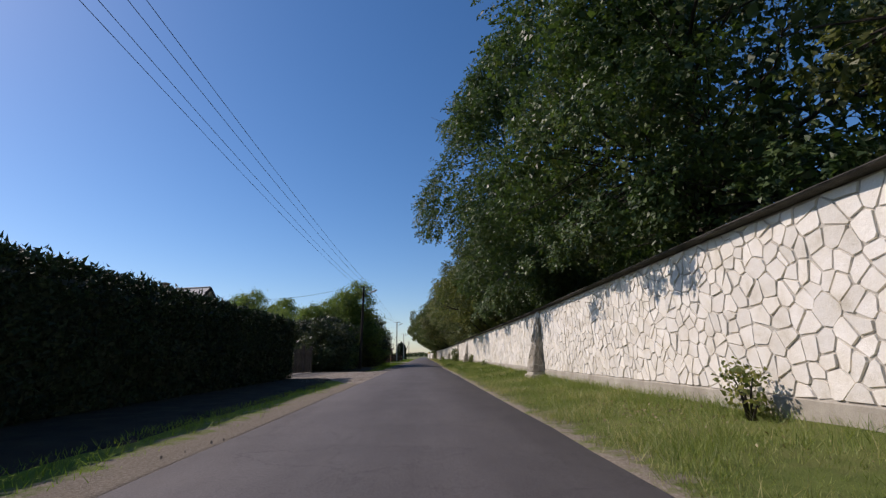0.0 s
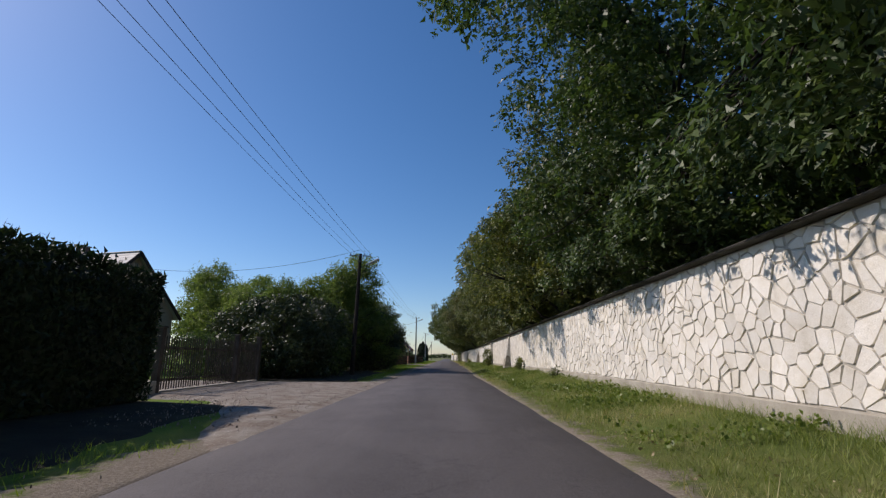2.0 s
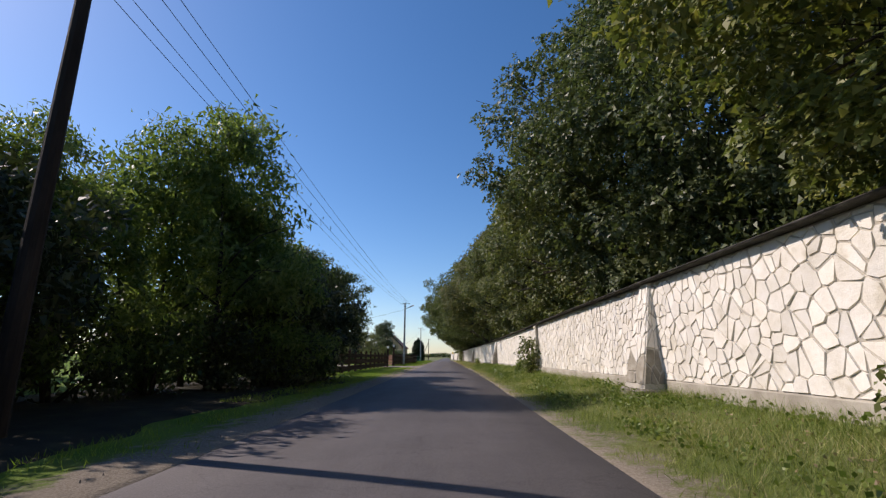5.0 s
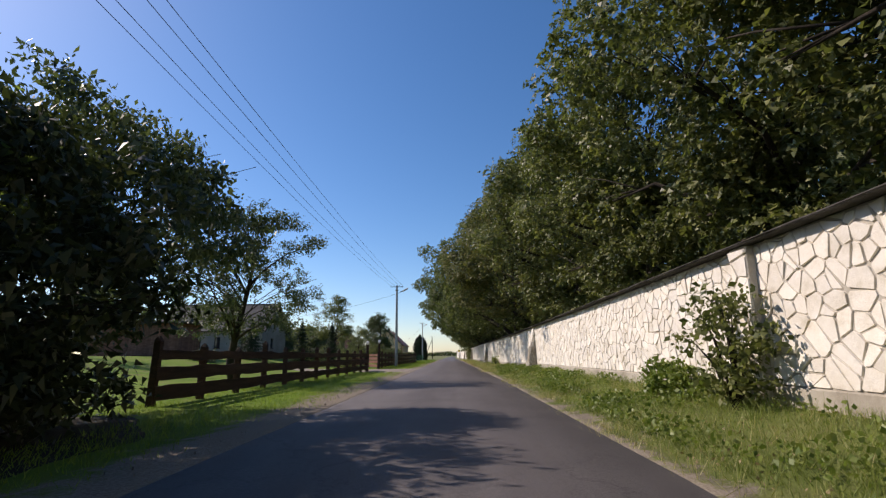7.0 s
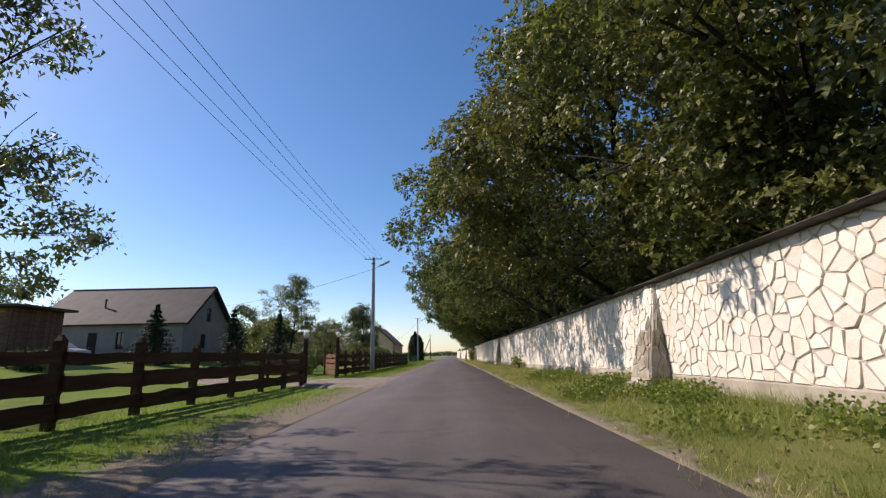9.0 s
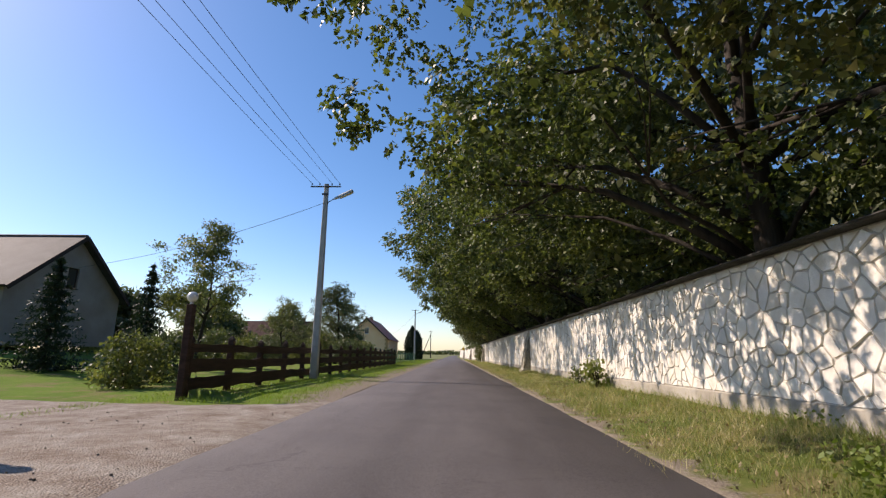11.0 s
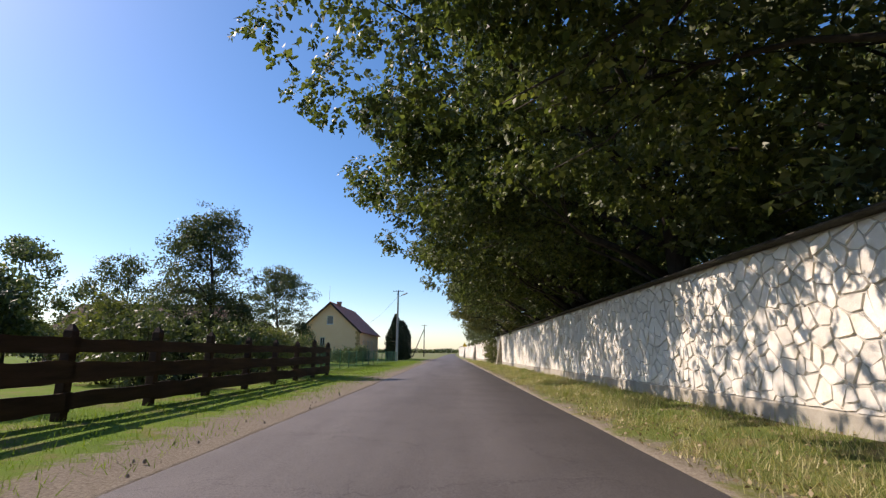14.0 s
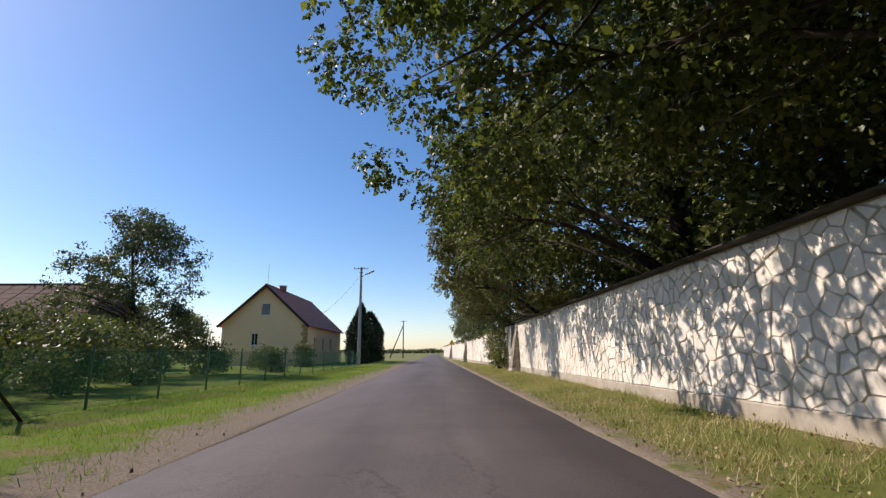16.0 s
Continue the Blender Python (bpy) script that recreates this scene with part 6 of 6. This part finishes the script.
def build_house(name, label, m, length, width, eave, ridge, wall_mat, roof_mat, over=0.45, front=(), gable=(), gable_up=(), chimneys=(), frame_mat=None, ribs=0.0, back=()):
    """A gabled house: length along local x (0 to length), width along y (0 to width); its front faces -y, its near gable +x."""
    root = thing(name, label, "house", m)
    th = 0.35
    front, gable, gable_up = list(front), list(gable), list(gable_up)
    part("wall", wall_cells(length, eave, th, front), wall_mat, root)
    part("wall", wall_cells(length, eave, th, list(back)), wall_mat, root).matrix_basis = pose(length, width, 0, 0, 0, 180)
    gm = pose(length, th, 0, 0, 0, 90)
    part("wall", wall_cells(width - 2 * th, eave, th, gable), wall_mat, root).matrix_basis = gm
    part("wall", wall_cells(width - 2 * th, eave, th, []), wall_mat, root).matrix_basis = pose(0, width - th, 0, 0, 0, -90)
    gm2 = pose(length, 0, 0, 0, 0, 90)
    part("gable", gable_bm(width, ridge - eave - 0.06, th, eave, gable_up), wall_mat, root).matrix_basis = gm2
    part("gable", gable_bm(width, ridge - eave - 0.06, th, eave, []), wall_mat, root).matrix_basis = pose(0, width, 0, 0, 0, -90)
    part("ceiling_slab", boxed(th, length - th, th, width - th, eave - 0.2, eave - 0.01), M_DARKWOOD, root)
    slope = math.atan2(ridge - eave, width / 2)
    run = (width / 2) / math.cos(slope) + over
    for side in (0, 1):
        bm = bmesh.new()
        box(bm, -over, length + over, -over, run - over, 0.0, 0.10)
        a = math.degrees(slope)
        roof = part("roof", bm, roof_mat, root)
        roof.matrix_basis = pose(0, 0, eave, a, 0, 0) if side == 0 else pose(length, width, eave, a, 0, 180)
        k = int(length / ribs) if ribs > 0 else 0
        for i in range(k + 1 if k else 0):
            x = -over + (length + 2 * over) * i / k
            part("seam", boxed(x - 0.02, x + 0.02, -over, run - over, 0.1005, 0.125), roof_mat, roof)
        laps = 9 if ribs > 0 else 18 if ribs else 1
        for i in range(1, laps):
            y = -over + run * i / laps
            part("lap", boxed(-over, length + over, y - 0.012, y + 0.012, 0.1005, 0.112), roof_mat, roof)
    part("ridge_cap", boxed(-over, length + over, width / 2 - 0.14, width / 2 + 0.14, ridge + 0.06, ridge + 0.17, bevel=0.05), roof_mat, root)
    for side in (0, 1):
        bm = boxed(-0.06, 0.0, -over, run - over, -0.12, 0.11)
        ob = part("bargeboard", bm, M_DARKWOOD, root)
        a = math.degrees(slope)
        ob.matrix_basis = pose(length + over + 0.062, 0, eave, a, 0, 0) if side == 0 else pose(length + over + 0.002, width, eave, a, 0, 180)
    for h in front:
        if h[4] == "w":
            add_window(root, Matrix(), *h[:4], frame_mat)
        else:
            d = part("door", boxed(h[0], h[1], 0.1, 0.16, h[2], h[3]), M_DARKWOOD, root)
            part("handle", boxed(h[0] + 0.1, h[0] + 0.22, 0.06, 0.098, 1.0, 1.03), M_STEEL, d)
    for h in back:
        add_window(root, pose(length, width, 0, 0, 0, 180), *h[:4], frame_mat)
    for h in gable:
        add_window(root, gm, *h[:4], frame_mat)
    for h in gable_up:
        add_window(root, gm2, *h[:4], frame_mat, 0)
    for cx, cy, ch in chimneys:
        bm = boxed(cx - 0.3, cx + 0.3, cy - 0.3, cy + 0.3, eave, ridge + ch, bevel=0.01)
        c = part("chimney", bm, M_BRICK, root)
        part("cap", boxed(cx - 0.36, cx + 0.36, cy - 0.36, cy + 0.36, ridge + ch + 0.002, ridge + ch + 0.09), M_PLINTH, c)
    return root


build_house("house", "plain grey plastered house with pale sheet roof", pose(-34.3, 47.3, 0, 0, 0, -15), 12.0, 7.7, 4.1, 8.1, M_PLASTER_G, M_ROOF_LIGHT,
            front=[(8.0, 9.1, 1.4, 2.7, "w"), (4.0, 5.1, 1.4, 2.7, "w")], gable=[(1.2, 1.85, 2.5, 3.6), (2.25, 2.9, 2.5, 3.6), (4.7, 5.8, 2.5, 3.6)], chimneys=[(7.0, 3.85, 0.7), (3.5, 3.85, 0.7)], ribs=-1.0, frame_mat=M_DARKWOOD)
grey = build_house("house", "long pale grey house with dark grey roof and gable window", pose(-34.9, 115.3, 0), 12.6, 8.2, 3.05, 6.35, M_PLASTER_B, M_ROOF_GREY, ribs=0.0,
            front=[(1.4, 2.3, 0.9, 2.2, "w"), (4.6, 5.4, 0.1, 2.2, "d"), (7.0, 7.7, 0.9, 2.2, "w"), (10.2, 11.0, 0.9, 2.2, "w")], gable=[(2.6, 3.5, 0.9, 2.1)], gable_up=[(3.7, 4.5, 3.3, 4.5)], frame_mat=M_DARKWOOD)
vent = part("vent_pipe", tube_bm([(4.6, 1.6, 4.1), (4.6, 1.6, 5.1)], [0.07, 0.07], 8), M_DARKWOOD, grey)
part("cowl", tube_bm([(4.6, 1.6, 5.102), (4.6, 1.6, 5.2)], [0.12, 0.10], 8), M_DARKWOOD, vent)
part("gutter", boxed(-0.4, 13.0, -0.47, -0.36, 2.8, 2.9, bevel=0.02), M_DARKWOOD, grey)
yellow = build_house("house", "yellow plastered house with red-brown roof and brown quoins", pose(-21.4, 204.5, 0, 0, 0, -90), 17.5, 8.5, 4.1, 8.0, M_PLASTER_Y, M_ROOF_RED,
            gable=[(2.6, 3.3, 2.0, 3.2)], gable_up=[(3.8, 4.7, 5.0, 6.2)], chimneys=[(12.5, 4.25, 0.6)], back=[(3.0, 4.0, 1.4, 2.9), (7.0, 8.0, 1.4, 2.9), (11.0, 12.0, 1.4, 2.9)], ribs=0.0)
for i in range(10):
    w = 0.55 if i % 2 else 0.36
    part("quoin", boxed(17.5 - w, 17.53, 8.5 - w, 8.53, 0.1 + 0.4 * i, 0.47 + 0.4 * i, bevel=0.015), M_QUOIN, yellow)
part("antenna", tube_bm([(14.5, 3.2, 6.5), (14.5, 3.2, 10.8)], [0.025, 0.02], 6), M_STEEL, yellow)
build_house("barn", "long low barn with dark roof behind the orchard", pose(-43.0, 170.0, 0), 18.8, 9.0, 2.9, 6.3, M_BRICK, M_ROOF_BROWN,
            front=[(8.0, 10.6, 0.1, 2.6, "d")], chimneys=[(17.0, 4.5, 0.7)], ribs=1.2)

def build_shed():
    root = thing("shed", "dark brown wooden garden shed with flat felt roof", "shed", pose(-32.6, 101.8, 0) @ Matrix.Diagonal((1, 1, 0.74, 1)))
    plank = mesh_of("plank", *join_geo([([(0, -0.012, 0.1), (0.14, -0.012, 0.1), (0.14, -0.012, 3.9), (0, -0.012, 3.9), (0, 0.012, 0.1), (0.14, 0.012, 0.1), (0.14, 0.012, 3.9), (0, 0.012, 3.9)],
                                         [(0, 1, 2, 3), (7, 6, 5, 4), (0, 4, 5, 1), (1, 5, 6, 2), (2, 6, 7, 3), (3, 7, 4, 0)])]), M_REDWOOD)
    part("frame", boxed(0.02, 8.2, 0.02, 3.6, 0.0, 3.95), M_DARKWOOD, root)
    for i in range(54):
        put("plank", plank, root, Matrix.Translation((0.02 + 0.152 * i, -0.001, 0)))
    for i in range(23):
        put("plank", plank, root, pose(8.222, 0.04 + 0.152 * i, 0, 0, 0, 90))
    part("roof", boxed(-0.4, 8.8, -0.5, 4.0, 3.96, 4.16, bevel=0.03), M_ROOF_GREY, root)


build_shed()


def build_car():
    """A small silver hatchback, nose to +x."""
    root = thing("car", "silver hatchback car parked in front of the house", "car", pose(-30.4, 112.6, 0, 0, 0, 4))
    side = [(-2.0, 0.35), (-2.02, 0.8), (-1.95, 0.98), (1.0, 0.92), (1.85, 0.74), (2.02, 0.55), (2.0, 0.32)]
    cab = [(-1.9, 0.97), (-1.62, 1.36), (-1.2, 1.45), (0.0, 1.45), (0.5, 1.32), (1.05, 0.93)]

    def loft(profile, half, tuck):
        bm = bmesh.new()
        a = [bm.verts.new((x, -half + tuck * max(0, z - 0.9), z)) for x, z in profile]
        b = [bm.verts.new((x, half - tuck * max(0, z - 0.9), z)) for x, z in profile]
        bm.faces.new(a)
        bm.faces.new(b[::-1])
        for i in range(len(profile)):
            j = (i + 1) % len(profile)
            bm.faces.new((a[j], a[i], b[i], b[j]))
        bmesh.ops.bevel(bm, geom=list(bm.edges), offset=0.05, segments=2, affect="EDGES")
        return bm
    part("body", loft(side, 0.84, 0), M_CARPAINT, root, smooth=False)
    part("cabin", loft(cab, 0.80, 0.34), M_CARPAINT, root)
    for s in (-1, 1):
        for x0, x1 in ((-1.45, -0.55), (-0.48, 0.45)):
            bm = bmesh.new()
            v = [bm.verts.new((x, s * (0.815 - 0.34 * (z - 0.9)), z)) for x, z in ((x0, 1.0), (x1 + 0.2 * (x1 > 0), 1.0), (x1, 1.33), (x0 + 0.1, 1.33))]
            bm.faces.new(v if s < 0 else v[::-1])
            part("side_window", bm, M_GLASS, root)
        for x in (-1.3, 1.3):
            w = put("wheel", None, root, pose(x, s * 0.78, 0.31, 90, 0, 0))
            part("tyre", tube_bm([(0, 0, -0.09), (0, 0, -0.06), (0, 0, 0.06), (0, 0, 0.09)], [0.27, 0.31, 0.31, 0.27], 20), M_RUBBER, w)
            part("rim", tube_bm([(0, 0, -0.095), (0, 0, 0.095)], [0.19, 0.19], 16), M_STEEL, w)
        part("headlight", boxed(1.82, 1.98, s * 0.68 - 0.14, s * 0.68 + 0.14, 0.58, 0.72, bevel=0.03), M_LAMPGLASS, root)
    bm = bmesh.new()
    bm.faces.new([bm.verts.new(p) for p in ((-1.925, -0.68, 1.0), (-1.925, 0.68, 1.0), (-1.68, 0.6, 1.33), (-1.68, -0.6, 1.33))][::-1])
    part("rear_window", bm, M_GLASS, root)


build_car()


# ---- everything in the raised garden stands on its ground ----
for ob in list(scene.objects):
    at = ob.matrix_world.translation
    if ob.parent is None and ob.type == "EMPTY" and at.x < -9 and 74 < at.y < 140:
        ob.matrix_world = Matrix.Translation((0, 0, rise(at.x + (6 if ob.name.startswith(("house", "shed")) else 0), at.y))) @ ob.matrix_world


# ---- stones of the wall and its buttresses ----
def lay_stones(stones, nearest, material):
    """Each thing's nearest stones as single pieces, the rest joined."""
    by_root = {}
    for root, verts, faces, *_ in stones:
        by_root.setdefault(root, []).append((verts, faces))
    for root, items in by_root.items():
        picked, rest = items[:nearest], items[nearest:]
        for verts, faces in picked:
            c = np.mean(verts, axis=0)
            me = mesh_of("stone", [tuple(np.array(v) - c) for v in verts], faces, material)
            put("stone", me, root, Matrix.Translation(c))
        if rest:
            tagged(put("stonework", mesh_of("stonework", *join_geo(rest), material), root), kind="stuff")


lay_stones(WALL_STONES, 300, M_STONE)
lay_stones(BUTTRESS_STONES, 300, M_OLDSTONE)
lay_stones(PALE_STONES, 300, M_STONE)
